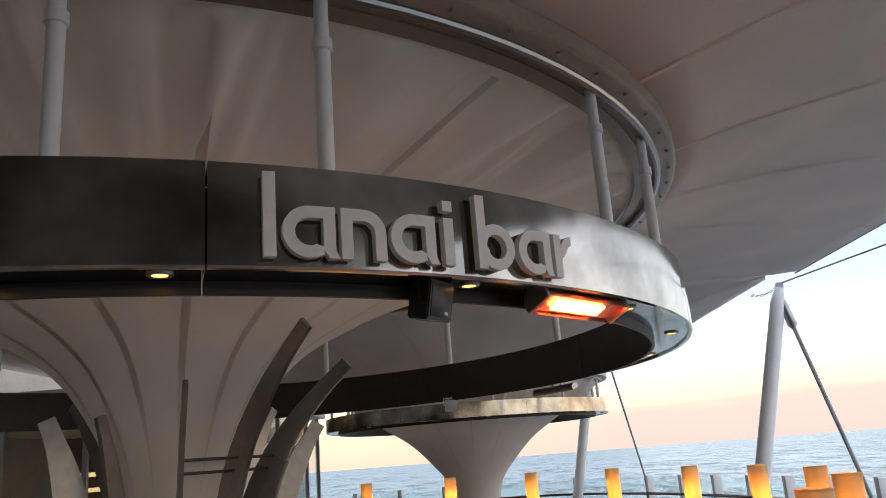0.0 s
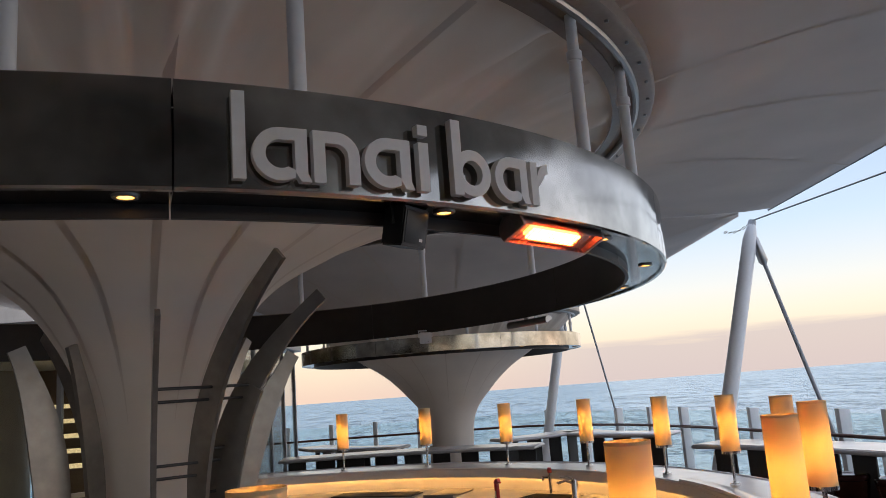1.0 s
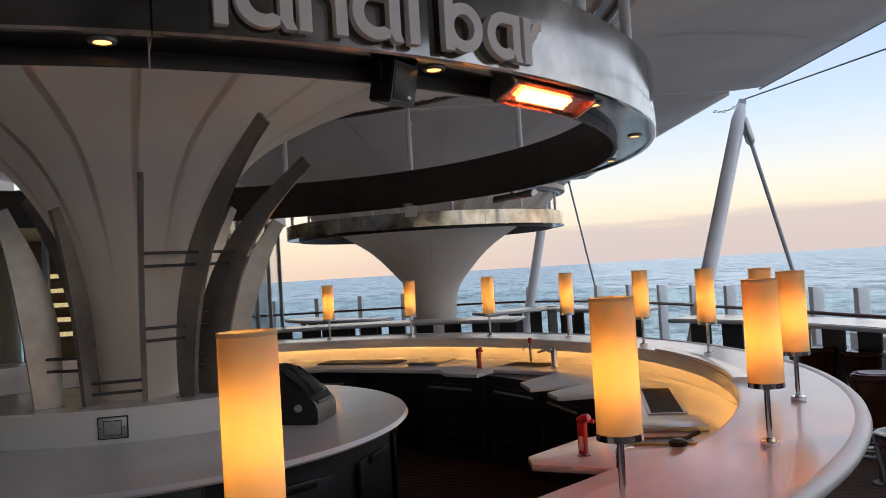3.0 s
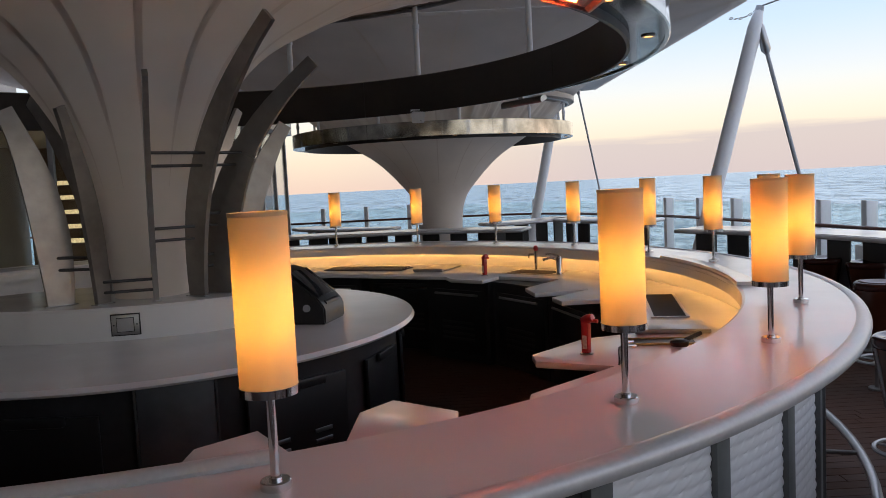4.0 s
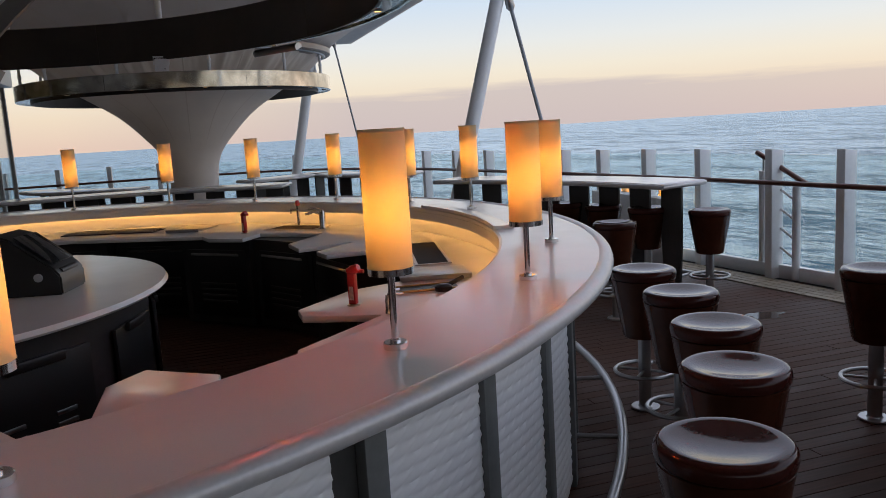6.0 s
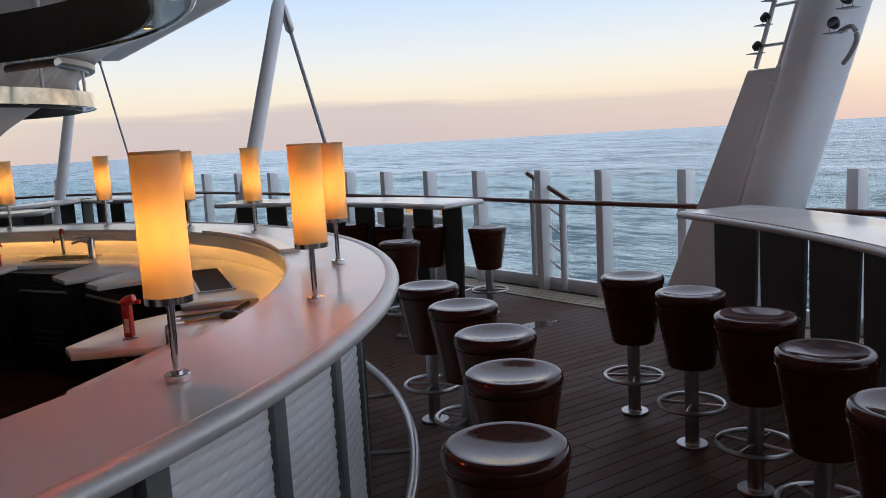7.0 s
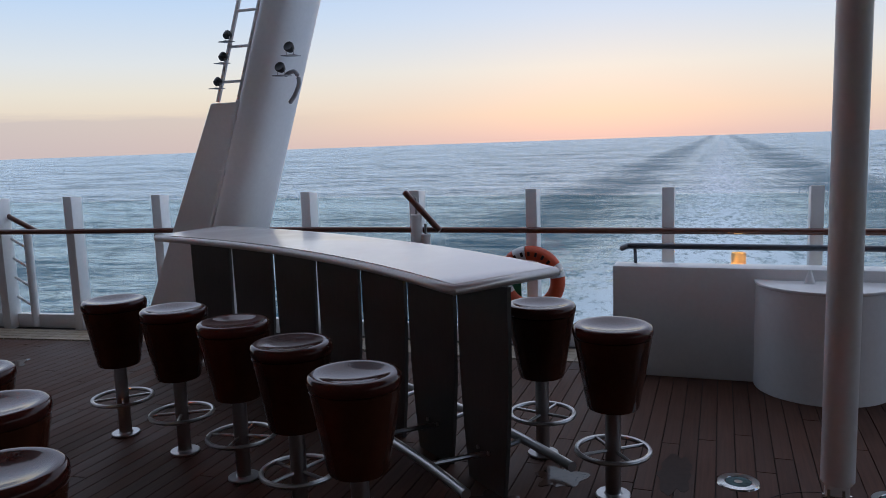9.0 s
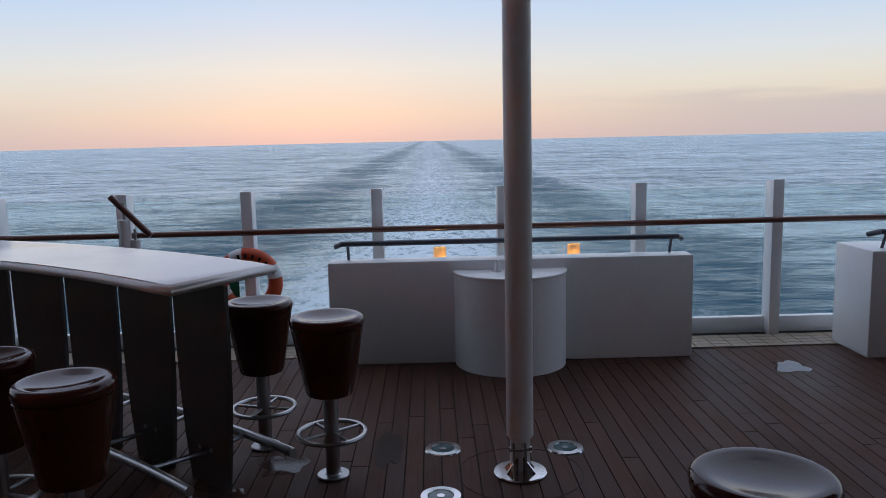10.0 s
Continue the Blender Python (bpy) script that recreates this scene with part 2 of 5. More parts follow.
# foam of the wake, astern along +x, between two smooth dark bands
ax = node_math(nt, "ABSOLUTE", ssep.outputs[1])
astern = node_math(nt, "MINIMUM", node_math(nt, "MAXIMUM", node_math(nt, "DIVIDE", node_math(nt, "SUBTRACT", ssep.outputs[0], 8.0), 25.0), 0.0), 1.0)
fade = node_math(nt, "DIVIDE", 110.0, node_math(nt, "ADD", 110.0, node_math(nt, "MAXIMUM", ssep.outputs[0], 0.0)))
wob = node_math(nt, "MULTIPLY", node_math(nt, "SUBTRACT", node_noise(nt, stc, 0.02, 3), 0.5), 10.0)
ax = node_math(nt, "ADD", ax, wob)
core = node_math(nt, "SUBTRACT", 1.0, node_math(nt, "POWER", node_math(nt, "DIVIDE", ax, node_math(nt, "ADD", 13.0, node_math(nt, "MULTIPLY", fade, 46.0))), 2.0))
core = node_math(nt, "MULTIPLY", node_math(nt, "MAXIMUM", core, 0.0), astern)
q = node_math(nt, "DIVIDE", node_math(nt, "SUBTRACT", ax, 45.0), 23.0)
band = node_math(nt, "MAXIMUM", node_math(nt, "SUBTRACT", 1.0, node_math(nt, "MULTIPLY", q, q)), 0.0)
band = node_math(nt, "MULTIPLY", node_math(nt, "MULTIPLY", band, astern), node_math(nt, "ADD", 0.35, node_noise(nt, stc, 0.05, 6, (0.5, 1, 1))))
band = node_math(nt, "MULTIPLY", band, node_math(nt, "MINIMUM", node_math(nt, "ADD", 0.60, node_math(nt, "MULTIPLY", fade, 1.5)), 1.0))
foamn = node_noise(nt, stc, 0.42, 9, (0.7, 1.2, 1), 0.74)
foam = node_math(nt, "MULTIPLY", core, node_math(nt, "ADD", 0.22, fade))
foam = node_math(nt, "MULTIPLY", node_math(nt, "SUBTRACT", node_math(nt, "ADD", foamn, node_math(nt, "MULTIPLY", foam, 0.36)), 0.585), 8.0)
foam = node_math(nt, "MULTIPLY", node_math(nt, "MINIMUM", node_math(nt, "MAXIMUM", foam, 0.0), 1.0), core)
wcol = nt.nodes.new("ShaderNodeMix")
wcol.data_type = "RGBA"
wcol.inputs[6].default_value, wcol.inputs[7].default_value = (0.022, 0.072, 0.108, 1), (0.05, 0.17, 0.20, 1)
nt.links.new(node_math(nt, "MULTIPLY", core, fade), wcol.inputs[0])
fcol = nt.nodes.new("ShaderNodeMix")
fcol.data_type = "RGBA"
fcol.inputs[7].default_value = (0.78, 0.80, 0.82, 1)
nt.links.new(foam, fcol.inputs[0])
nt.links.new(wcol.outputs[2], fcol.inputs[6])
nt.nodes.remove(sb)
sdiff, sgloss, smix = (nt.nodes.new(k) for k in ("ShaderNodeBsdfDiffuse", "ShaderNodeBsdfGlossy", "ShaderNodeMixShader"))
nt.links.new(fcol.outputs[2], sdiff.inputs[0])
nt.links.new(sbump.outputs[0], sgloss.inputs["Normal"])
sgloss.inputs["Roughness"].default_value = 0.20
sgloss.inputs[0].default_value = (0.76, 0.90, 1.0, 1)
sfres = nt.nodes.new("ShaderNodeFresnel")
sfres.inputs[0].default_value = 1.33
nt.links.new(sbump.outputs[0], sfres.inputs["Normal"])
slick = node_noise(nt, stc, 0.012, 5, (1, 0.35, 1))
facet = nt.nodes.new("ShaderNodeMapRange")
facet.inputs[1].default_value, facet.inputs[2].default_value, facet.inputs[3].default_value, facet.inputs[4].default_value = 0.41, 0.60, 0.36, 1.58
nt.links.new(node_math(nt, "MULTIPLY", node_math(nt, "ADD", node_noise(nt, stc, 0.075, 6, (1, 0.33, 1), 0.62), node_noise(nt, stc, 0.40, 6, (1, 0.40, 1), 0.62)), 0.5), facet.inputs[0])
sgain = node_math(nt, "MULTIPLY", facet.outputs[0], node_math(nt, "ADD", 0.62, node_math(nt, "MULTIPLY", slick, 1.2)))
gloss = node_math(nt, "MULTIPLY", node_math(nt, "MULTIPLY", node_math(nt, "MULTIPLY", sfres.outputs[0], sgain), node_math(nt, "SUBTRACT", 1.0, node_math(nt, "MULTIPLY", band, 0.72))), node_math(nt, "SUBTRACT", 1.0, foam))
gloss = node_math(nt, "MINIMUM", gloss, 0.74)
nt.links.new(gloss, smix.inputs[0])
nt.links.new(sdiff.outputs[0], smix.inputs[1])
nt.links.new(sgloss.outputs[0], smix.inputs[2])
nt.links.new(smix.outputs[0], nt.nodes["Material Output"].inputs[0])


# ---------------------------------------------------------------- mesh helpers
def finish(name, bm, mat, parent=None, label="", smooth=None):
    """Links a bmesh as one mesh object; smooth is an angle in degrees under which edges are shaded smooth."""
    me = bpy.data.meshes.new(name)
    bmesh.ops.recalc_face_normals(bm, faces=bm.faces)
    if smooth:
        for f in bm.faces:
            f.smooth = True
        for e in bm.edges:
            if len(e.link_faces) == 2 and e.calc_face_angle(0) > radians(smooth):
                e.smooth = False
    bm.to_mesh(me)
    bm.free()
    me.materials.append(mat)
    ob = new(name, me)
    if parent:
        ob.parent = parent
    if label:
        ob["label"] = label
    return ob


def part(name, bm, mat, parent, label="", smooth=40):
    return finish(name, bm, mat, parent, label, smooth)


def share(name, me, parent, m=None):
    """Another object on a mesh that is already there."""
    ob = new(name, me)
    ob.parent = parent
    if m is not None:
        ob.matrix_basis = m
    return ob


def thing(name, x=0, y=0, z=0, rz=0):
    ob = new(name)
    ob.empty_display_size = 0.1
    ob.matrix_basis = pose(x, y, z, 0, 0, rz)
    return ob


def block(bm, x0, x1, y0, y1, z0, z1, bevel=0.0, m=None):
    r = bmesh.ops.create_cube(bm, size=1)
    vs = r["verts"]
    for v in vs:
        v.co = Vector(((x0 + x1) / 2 + v.co.x * (x1 - x0), (y0 + y1) / 2 + v.co.y * (y1 - y0), (z0 + z1) / 2 + v.co.z * (z1 - z0)))
    es = list({e for v in vs for e in v.link_edges})
    if bevel:
        vs = bmesh.ops.bevel(bm, geom=es, offset=bevel, segments=2, profile=0.5, affect="EDGES")["verts"]
        vs = list(set(vs) | {v for v in r["verts"] if v.is_valid})
    if m is not None:
        bmesh.ops.transform(bm, matrix=m, verts=vs)
    return bm


def boxed(*a, **k):
    return block(bmesh.new(), *a, **k)


def lathe(profile, n=32, cx=0.0, cy=0.0, a0=0.0, a1=360.0, closed=False, bm=None):
    """A profile of (r, z) turned about a vertical axis; closed: the profile is a loop (a ring's section). Ends of open arcs are capped when closed."""
    bm = bm or bmesh.new()
    full = abs(a1 - a0) >= 359.99
    steps = n if full else n + 1
    rows = []
    for i in range(steps):
        a = radians(a0 + (a1 - a0) * i / n)
        rows.append([bm.verts.new((cx + r * math.cos(a), cy + r * math.sin(a), z)) for r, z in profile])
    k = len(profile)
    for i in range(n):
        p, q = rows[i], rows[(i + 1) % steps]
        for j in range(k if closed else k - 1):
            l = (j + 1) % k
            if (profile[j][0] == 0 and profile[l][0] == 0):
                continue
            bm.faces.new((p[j], q[j], q[l], p[l]))
    if closed and not full:
        bm.faces.new(rows[0])
        bm.faces.new(rows[-1])
    bmesh.ops.remove_doubles(bm, verts=bm.verts, dist=1e-6)
    return bm


def solid(profile, n=32, bm=None, m=None):
    """A turned solid; profile of (r, z) from the axis to the axis."""
    b = lathe(profile, n)
    if m is not None:
        bmesh.ops.transform(b, matrix=m, verts=b.verts)
    if bm is None:
        return b
    me = bpy.data.meshes.new("tmp")
    b.to_mesh(me)
    bm.from_mesh(me)
    bpy.data.meshes.remove(me)
    b.free()
    return bm


def cyl(r, z0, z1, n=24, bev=0.0, **k):
    if bev:
        return solid([(0, z0), (r - bev, z0), (r, z0 + bev), (r, z1 - bev), (r - bev, z1), (0, z1)], n, **k)
    return solid([(0, z0), (r, z0), (r, z1), (0, z1)], n, **k)


def tube(points, r, n=10, closed=False, bm=None, flat=1.0):
    """A round bar along points; flat squeezes its section's height."""
    bm = bm or bmesh.new()
    pts = [Vector(p) for p in points]
    rows = []
    for i, p in enumerate(pts):
        if closed:
            d = pts[(i + 1) % len(pts)] - pts[i - 1]
        else:
            d = pts[min(i + 1, len(pts) - 1)] - pts[max(i - 1, 0)]
        d.normalize()
        up = Vector((0, 0, 1)) if abs(d.z) < 0.95 else Vector((0, 1, 0))
        s = d.cross(up).normalized()
        u = s.cross(d).normalized()
        rr = r[i] if isinstance(r, (list, tuple)) else r
        rows.append([bm.verts.new(p + s * rr * math.cos(2 * math.pi * j / n) + u * rr * flat * math.sin(2 * math.pi * j / n)) for j in range(n)])
    m = len(pts)
    for i in range(m if closed else m - 1):
        a, b = rows[i], rows[(i + 1) % m]
        for j in range(n):
            bm.faces.new((a[j], b[j], b[(j + 1) % n], a[(j + 1) % n]))
    if not closed:
        bm.faces.new(rows[0])
        bm.faces.new(rows[-1])
    return bm


def slab(outline, z0, z1, bevel=0.0, seg=3):
    """An upright prism on a flat outline, its edges rounded."""
    bm = bmesh.new()
    f = bm.faces.new([bm.verts.new((x, y, z0)) for x, y in outline])
    ex = bmesh.ops.extrude_face_region(bm, geom=[f])
    top = [v for v in ex["geom"] if isinstance(v, bmesh.types.BMVert)]
    for v in top:
        v.co.z = z1
    if bevel:
        es = [e for e in bm.edges if abs(e.verts[0].co.z - e.verts[1].co.z) < 1e-6]
        bmesh.ops.bevel(bm, geom=es, offset=bevel, segments=seg, profile=0.5, affect="EDGES")
    return bm


def polar(c, r, deg):
    return (c[0] + r * math.cos(radians(deg)), c[1] + r * math.sin(radians(deg)))


def smoothline(points, per=8):
    """A Catmull-Rom line through the points."""
    pts = [Vector(p) for p in points]
    outp = []
    for i in range(len(pts) - 1):
        p0, p1, p2, p3 = pts[max(i - 1, 0)], pts[i], pts[i + 1], pts[min(i + 2, len(pts) - 1)]
        for k in range(per):
            t = k / per
            outp.append(0.5 * (2 * p1 + (p2 - p0) * t + (2 * p0 - 5 * p1 + 4 * p2 - p3) * t * t + (3 * p1 - p0 - 3 * p2 + p3) * t ** 3))
    outp.append(pts[-1])
    return outp


# ---------------------------------------------------------------- plan
BAR = (-1.93, 5.66)     # centre of the round bar counter
COL = (-2.06, 5.60)     # centre of the funnel column, ring and island
COL2 = (0.05, 15.5)     # second funnel column
SEA_Z = -20.0
RAIL = [(6.15, -24), (6.15, -3), (6.13, 1.5), (6.05, 4.0), (5.78, 6.2), (5.55, 8.2), (5.30, 9.7), (4.95, 11.6), (4.40, 14.2), (3.60, 16.4), (2.3, 18.2), (0.6, 18.9), (-3.4, 19.2), (-16, 19.2)]
railpts = smoothline([(x, y, 0) for x, y in RAIL], 10)

# sea
bm = bmesh.new()
f = bm.faces.new([bm.verts.new((5000 * math.cos(a * math.pi / 32), 5000 * math.sin(a * math.pi / 32), SEA_Z)) for a in range(64)])
sea = finish("water", bm, SEA)
tagged(sea, "dusky blue open sea with pale wake foam", "sea", kind="structure")

# deck slab under the planks, out to the ship's side
bm = bmesh.new()
outline = [(p.x + 0.25, p.y) if p.y < 15 else (p.x + 0.1, p.y + 0.25) for p in railpts] + [(-16, -24)]
deck = finish("floor", slab(outline, -0.35, -0.012), CAULK)
tagged(deck, "dark caulked ship deck under brown planks", "deck", kind="structure")
HULL = material("hull_white", (0.7, 0.71, 0.72), 0.4, grain=0.03, stain=0.08)
hull = finish("wall_hull", slab(outline, SEA_Z - 1, -0.36), HULL)
tagged(hull, "white painted ship hull below the deck", "hull", kind="structure")

# ---------------------------------------------------------------- canopy, columns and rings
def funnel_profile(base_r, base_z, rim_r, rim_z, waist):
    return [(base_r, base_z)] + waist + [(rim_r, rim_z)]


def membrane_funnel(c, profile, rim_r, label, seam_width=1.0):
    """The funnel of cloth round a column: a turned, tensioned skin with folds under its rim."""
    line = smoothline([(r, 0, z) for r, z in profile], 7)
    bm = bmesh.new()
    n, rows = 576, []
    for p in line:
        row = []
        for i in range(n):
            a = 2 * math.pi * i / n
            w = max(0.0, (p.x / rim_r - 0.62) / 0.38)
            w = w * (1 - max(0.0, (w - 0.9) / 0.1))
            b = a + 0.10 * (rim_r - p.x) * noise.noise(Vector((math.cos(a) * 2, math.sin(a) * 2, 3.0)))
            crease = 1 - abs(noise.noise(Vector((math.cos(b) * 13, math.sin(b) * 13, p.x * 0.5)))) * 2.2
            patch = max(0.0, 0.45 + noise.noise(Vector((math.cos(a) * 4, math.sin(a) * 4, 7.0))) * 1.3)
            ripple = w * (0.12 * noise.noise(Vector((math.cos(a) * 9, math.sin(a) * 9, p.x * 0.7))) + 0.17 * patch * max(0.0, crease) + 0.13 * patch * noise.noise(Vector((math.cos(b) * 24, math.sin(b) * 24, p.x * 0.8))))
            row.append(bm.verts.new((c[0] + p.x * math.cos(a), c[1] + p.x * math.sin(a), p.z + ripple)))
        rows.append(row)
    for a, b in zip(rows, rows[1:]):
        for i in range(n):
            bm.faces.new((a[i], a[(i + 1) % n], b[(i + 1) % n], b[i]))
    skin = finish("funnel_membrane", bm, FUNNEL, smooth=60)
    skin.modifiers.new("thickness", "SOLIDIFY").thickness = 0.006
    # doubled seams running up the skin
    base_clear = profile[0][0] * 1.5
    seams = []
    for k in range(16):
        a = radians(k * 22.5)
        d = Vector((math.cos(a), math.sin(a), 0))
        s = Vector((-d.y, d.x, 0))
        b2 = bmesh.new()
        rows = []
        for q, p in enumerate(line[:-1]):
            if p.x < base_clear:
                continue
            nx = line[min(q + 1, len(line) - 1)] - line[max(q - 1, 0)]
            outw = Vector((nx.z, 0, -nx.x)).normalized()
            pr, pz = p.x + outw.x * 0.008, p.z + outw.z * 0.008
            half = min(0.026, 0.010 + p.x * 0.014) * min(1.0, 0.05 + (p.x - base_clear) / 0.3) * seam_width
            base = Vector((c[0], c[1], 0)) + d * pr
            rows.append([b2.verts.new((base.x + s.x * w, base.y + s.y * w, pz)) for w in (-half, half)])
        for u, v in zip(rows, rows[1:]):
            b2.faces.new((u[0], u[1], v[1], v[0]))
        sm = part("seam", b2, SEAM, skin)
        seams.append(sm)
    tagged(skin, label, "canopy funnel", kind="structure")
    return skin


funnel = membrane_funnel(COL, [(0.235, 0.95), (0.25, 1.2), (0.32, 1.68), (0.45, 2.14), (0.68, 2.56), (0.94, 2.82), (1.31, 3.02), (1.62, 3.16), (2.4, 3.43), (3.36, 3.67)], 3.36, "grey-white tensioned cloth funnel flaring up from the bar's column")
funnel2 = membrane_funnel(COL2, [(0.42, 0.0), (0.43, 1.0), (0.52, 1.5), (0.80, 1.88), (1.18, 2.26), (1.66, 2.58), (2.1, 2.85), (2.5, 3.2)], 2.6, "grey-white tensioned cloth funnel of the farther column", 0.35)


def ring_band(c, r_in, r_out, z0, z1, label, joints):
    """The round metal fascia that hangs under a canopy, built of curved plates."""
    root = thing("ring_fascia", c[0], c[1], 0)
    tagged(root, label, "canopy ring")
    w = 360.0 / joints
    for k in range(joints):
        a = -68.5 + k * w
        prof = [(r_out - 0.03, z0), (r_out - 0.008, z0), (r_out, z0 + 0.008), (r_out, z1 - 0.004), (r_out - 0.006, z1), (r_in + 0.03, z1), (r_in + 0.03, z1 - 0.01), (r_out - 0.03, z1 - 0.01)]
        plate = part("plate", lathe(prof, 24, 0, 0, a + 0.05, a + w - 0.05, True), FASCIA, root, smooth=35)
        part("soffit", lathe([(r_in + 0.022, z0 + 0.012), (r_out - 0.031, z0 + 0.012), (r_out - 0.031, z0 + 0.03), (r_in + 0.022, z0 + 0.03)], 24, 0, 0, a + 0.05, a + w - 0.05, True), SOFFIT, plate, "dark mirror-like soffit strip", 35)
        part("inner_band", lathe([(r_in, z0 - 0.035), (r_in + 0.02, z0 - 0.035), (r_in + 0.02, z1 - 0.011), (r_in, z1 - 0.011)], 24, 0, 0, a + 0.05, a + w - 0.05, True), INNERBAND, plate, "dark brown inner band", 35)
    return root


ring = ring_band(COL, 3.31, 3.56, 2.585, 2.935, "dark patinated steel ring fascia hung over the bar", 8)
ring2 = ring_band((-0.02, 15.5), 2.45, 2.70, 2.57, 2.82, "patinated steel ring fascia round the farther funnel", 8)


def flange(c, r, z, label):
    root = thing("canopy_flange", c[0], c[1], 0)
    tagged(root, label, "canopy flange")
    prof = [(r - 0.12, z), (r + 0.10, z), (r + 0.12, z + 0.015), (r + 0.12, z + 0.10), (r + 0.10, z + 0.11), (r - 0.12, z + 0.11)]
    part("rim_channel", lathe(prof, 128, closed=True), RIMPAINT, root)
    part("rim_tube", tube([(r * math.cos(a * math.pi / 64), r * math.sin(a * math.pi / 64), z - 0.012) for a in range(128)], 0.022, 8, True), STEEL, root)
    part("clamp_strip", lathe([(r - 0.15, z - 0.03), (r - 0.08, z - 0.012), (r - 0.08, z), (r - 0.15, z - 0.018)], 128, closed=True), RIMPAINT, root)
    bolt = cyl(0.011, -0.012, 0.004, 6)
    me = bpy.data.meshes.new("bolt")
    bolt.to_mesh(me)
    bolt.free()
    me.materials.append(STEEL)
    for k in range(72):
        a = k * 5 + 1.5
        share("bolt", me, root, pose(*polar((0, 0), r + 0.075, a), z))
    return root


rim = flange(COL, 3.50, 3.665, "grey painted canopy rim with bolts and steel tube")
rim2 = flange(COL2, 2.55, 3.2, "grey painted rim of the farther canopy funnel")


def ring_post(x, y, z0, z1, r):
    bm = cyl(r, z0, z1 - 0.22, 16)
    cyl(r * 1.28, z1 - 0.24, z1 - 0.19, 16, 0.004, bm=bm)
    cyl(r * 0.92, z1 - 0.22, z1, 16, bm=bm)
    ob = finish("hanger_post", bm, WHITE, smooth=40)
    ob.matrix_basis = pose(x, y, 0)
    return tagged(ob, "white tubular post between ring fascia and canopy rim", "hanger post", "hanger posts")


for a in (-76.2, -61.7, -36.3, -23.4, 8.0, 31.0, 56.4, 82.0, 110.0, 140.0, 170.0, 200.0, 230.0, 256.0):
    ring_post(*polar(COL, 3.46, a), 2.93, 3.67, 0.030)
for k in range(12):
    ring_post(*polar((-0.02, 15.5), 2.58, k * 30 + 10), 2.82, 3.21, 0.025)

# outer canopy sheets: from each rim out to straight, slightly scalloped borders
EDGE_X, EDGE_Z, JOIN_Y = 4.62, 4.06, 10.6


def canopy(c, r0, z0, x0, x1, y0, y1, label):
    bm = bmesh.new()
    n, m, rows = 160, 14, []
    for i in range(n):
        a = 2 * math.pi * i / n
        d = (math.cos(a), math.sin(a))
        k = min(((x1 - c[0]) / d[0]) if d[0] > 1e-6 else ((x0 - c[0]) / d[0]) if d[0] < -1e-6 else 1e9, ((y1 - c[1]) / d[1]) if d[1] > 1e-6 else ((y0 - c[1]) / d[1]) if d[1] < -1e-6 else 1e9)
        row = []
        for j in range(m + 1):
            t = j / m
            r = r0 + (k - r0) * t
            z = z0 + (EDGE_Z - z0) * (t ** 0.8) + 0.10 * math.sin(math.pi * t)
            row.append(bm.verts.new((c[0] + d[0] * r, c[1] + d[1] * r, z)))
        rows.append(row)
    for i in range(n):
        a, b = rows[i], rows[(i + 1) % n]
        for j in range(m):
            bm.faces.new((a[j], b[j], b[j + 1], a[j + 1]))
    sheet = finish("canopy_sheet", bm, MEMBRANE, smooth=60)
    sheet.modifiers.new("thickness", "SOLIDIFY").thickness = 0.006
    for k in range(20):
        i = k * 8 + 2
        a = 2 * math.pi * i / n
        s = (-math.sin(a) * 0.018, math.cos(a) * 0.018)
        b2 = bmesh.new()
        rws = []
        for j in range(m + 1):
            t = j / m
            d = (math.cos(a), math.sin(a))
            kk = min(((x1 - c[0]) / d[0]) if d[0] > 1e-6 else ((x0 - c[0]) / d[0]) if d[0] < -1e-6 else 1e9, ((y1 - c[1]) / d[1]) if d[1] > 1e-6 else ((y0 - c[1]) / d[1]) if d[1] < -1e-6 else 1e9)
            r = r0 + (kk - r0) * t
            z = z0 + (EDGE_Z - z0) * (t ** 0.8) + 0.10 * math.sin(math.pi * t) - 0.012
            rws.append([b2.verts.new((c[0] + d[0] * r + s[0] * w, c[1] + d[1] * r + s[1] * w, z)) for w in (-1, 1)])
        for u, v in zip(rws, rws[1:]):
            b2.faces.new((u[0], u[1], v[1], v[0]))
        part("seam", b2, SEAM, sheet)
    return tagged(sheet, label, "canopy", kind="structure")


canopy(COL, 3.58, 3.765, -8.5, EDGE_X, -0.9, JOIN_Y, "grey-white tensioned cloth canopy over the bar deck")
canopy(COL2, 2.62, 3.30, -8, EDGE_X - 0.3, JOIN_Y + 0.02, 21, "grey-white tensioned cloth canopy over the farther tables")
# added out of view: a sheet that keeps sky out of the fascia's reflection
bm = bmesh.new()
for i in range(9):
    for j in range(9):
        bm.verts.new((-8.5 + 13.1 * i / 8, -11.5 + 10.95 * j / 8, 4.02 - 0.3 * math.sin(math.pi * i / 8) * math.sin(math.pi * j / 8)))
bm.verts.ensure_lookup_table()
for i in range(8):
    for j in range(8):
        bm.faces.new([bm.verts[q] for q in (i * 9 + j, i * 9 + 9 + j, i * 9 + 10 + j, i * 9 + j + 1)])
other = finish("ceiling_overhang", bm, CLOSING_GREY, smooth=60)
other.modifiers.new("thickness", "SOLIDIFY").thickness = 0.006
tagged(other, "added unseen warm grey sheet hiding the sky from the ring fascia", "ceiling", kind="structure")
cable = part("edge_cable", tube([(EDGE_X + 0.01, -0.9, EDGE_Z), (EDGE_X + 0.01, JOIN_Y, EDGE_Z)], 0.014, 8), STEEL, None)
tagged(cable, "steel cable along the canopy edge", "cable")

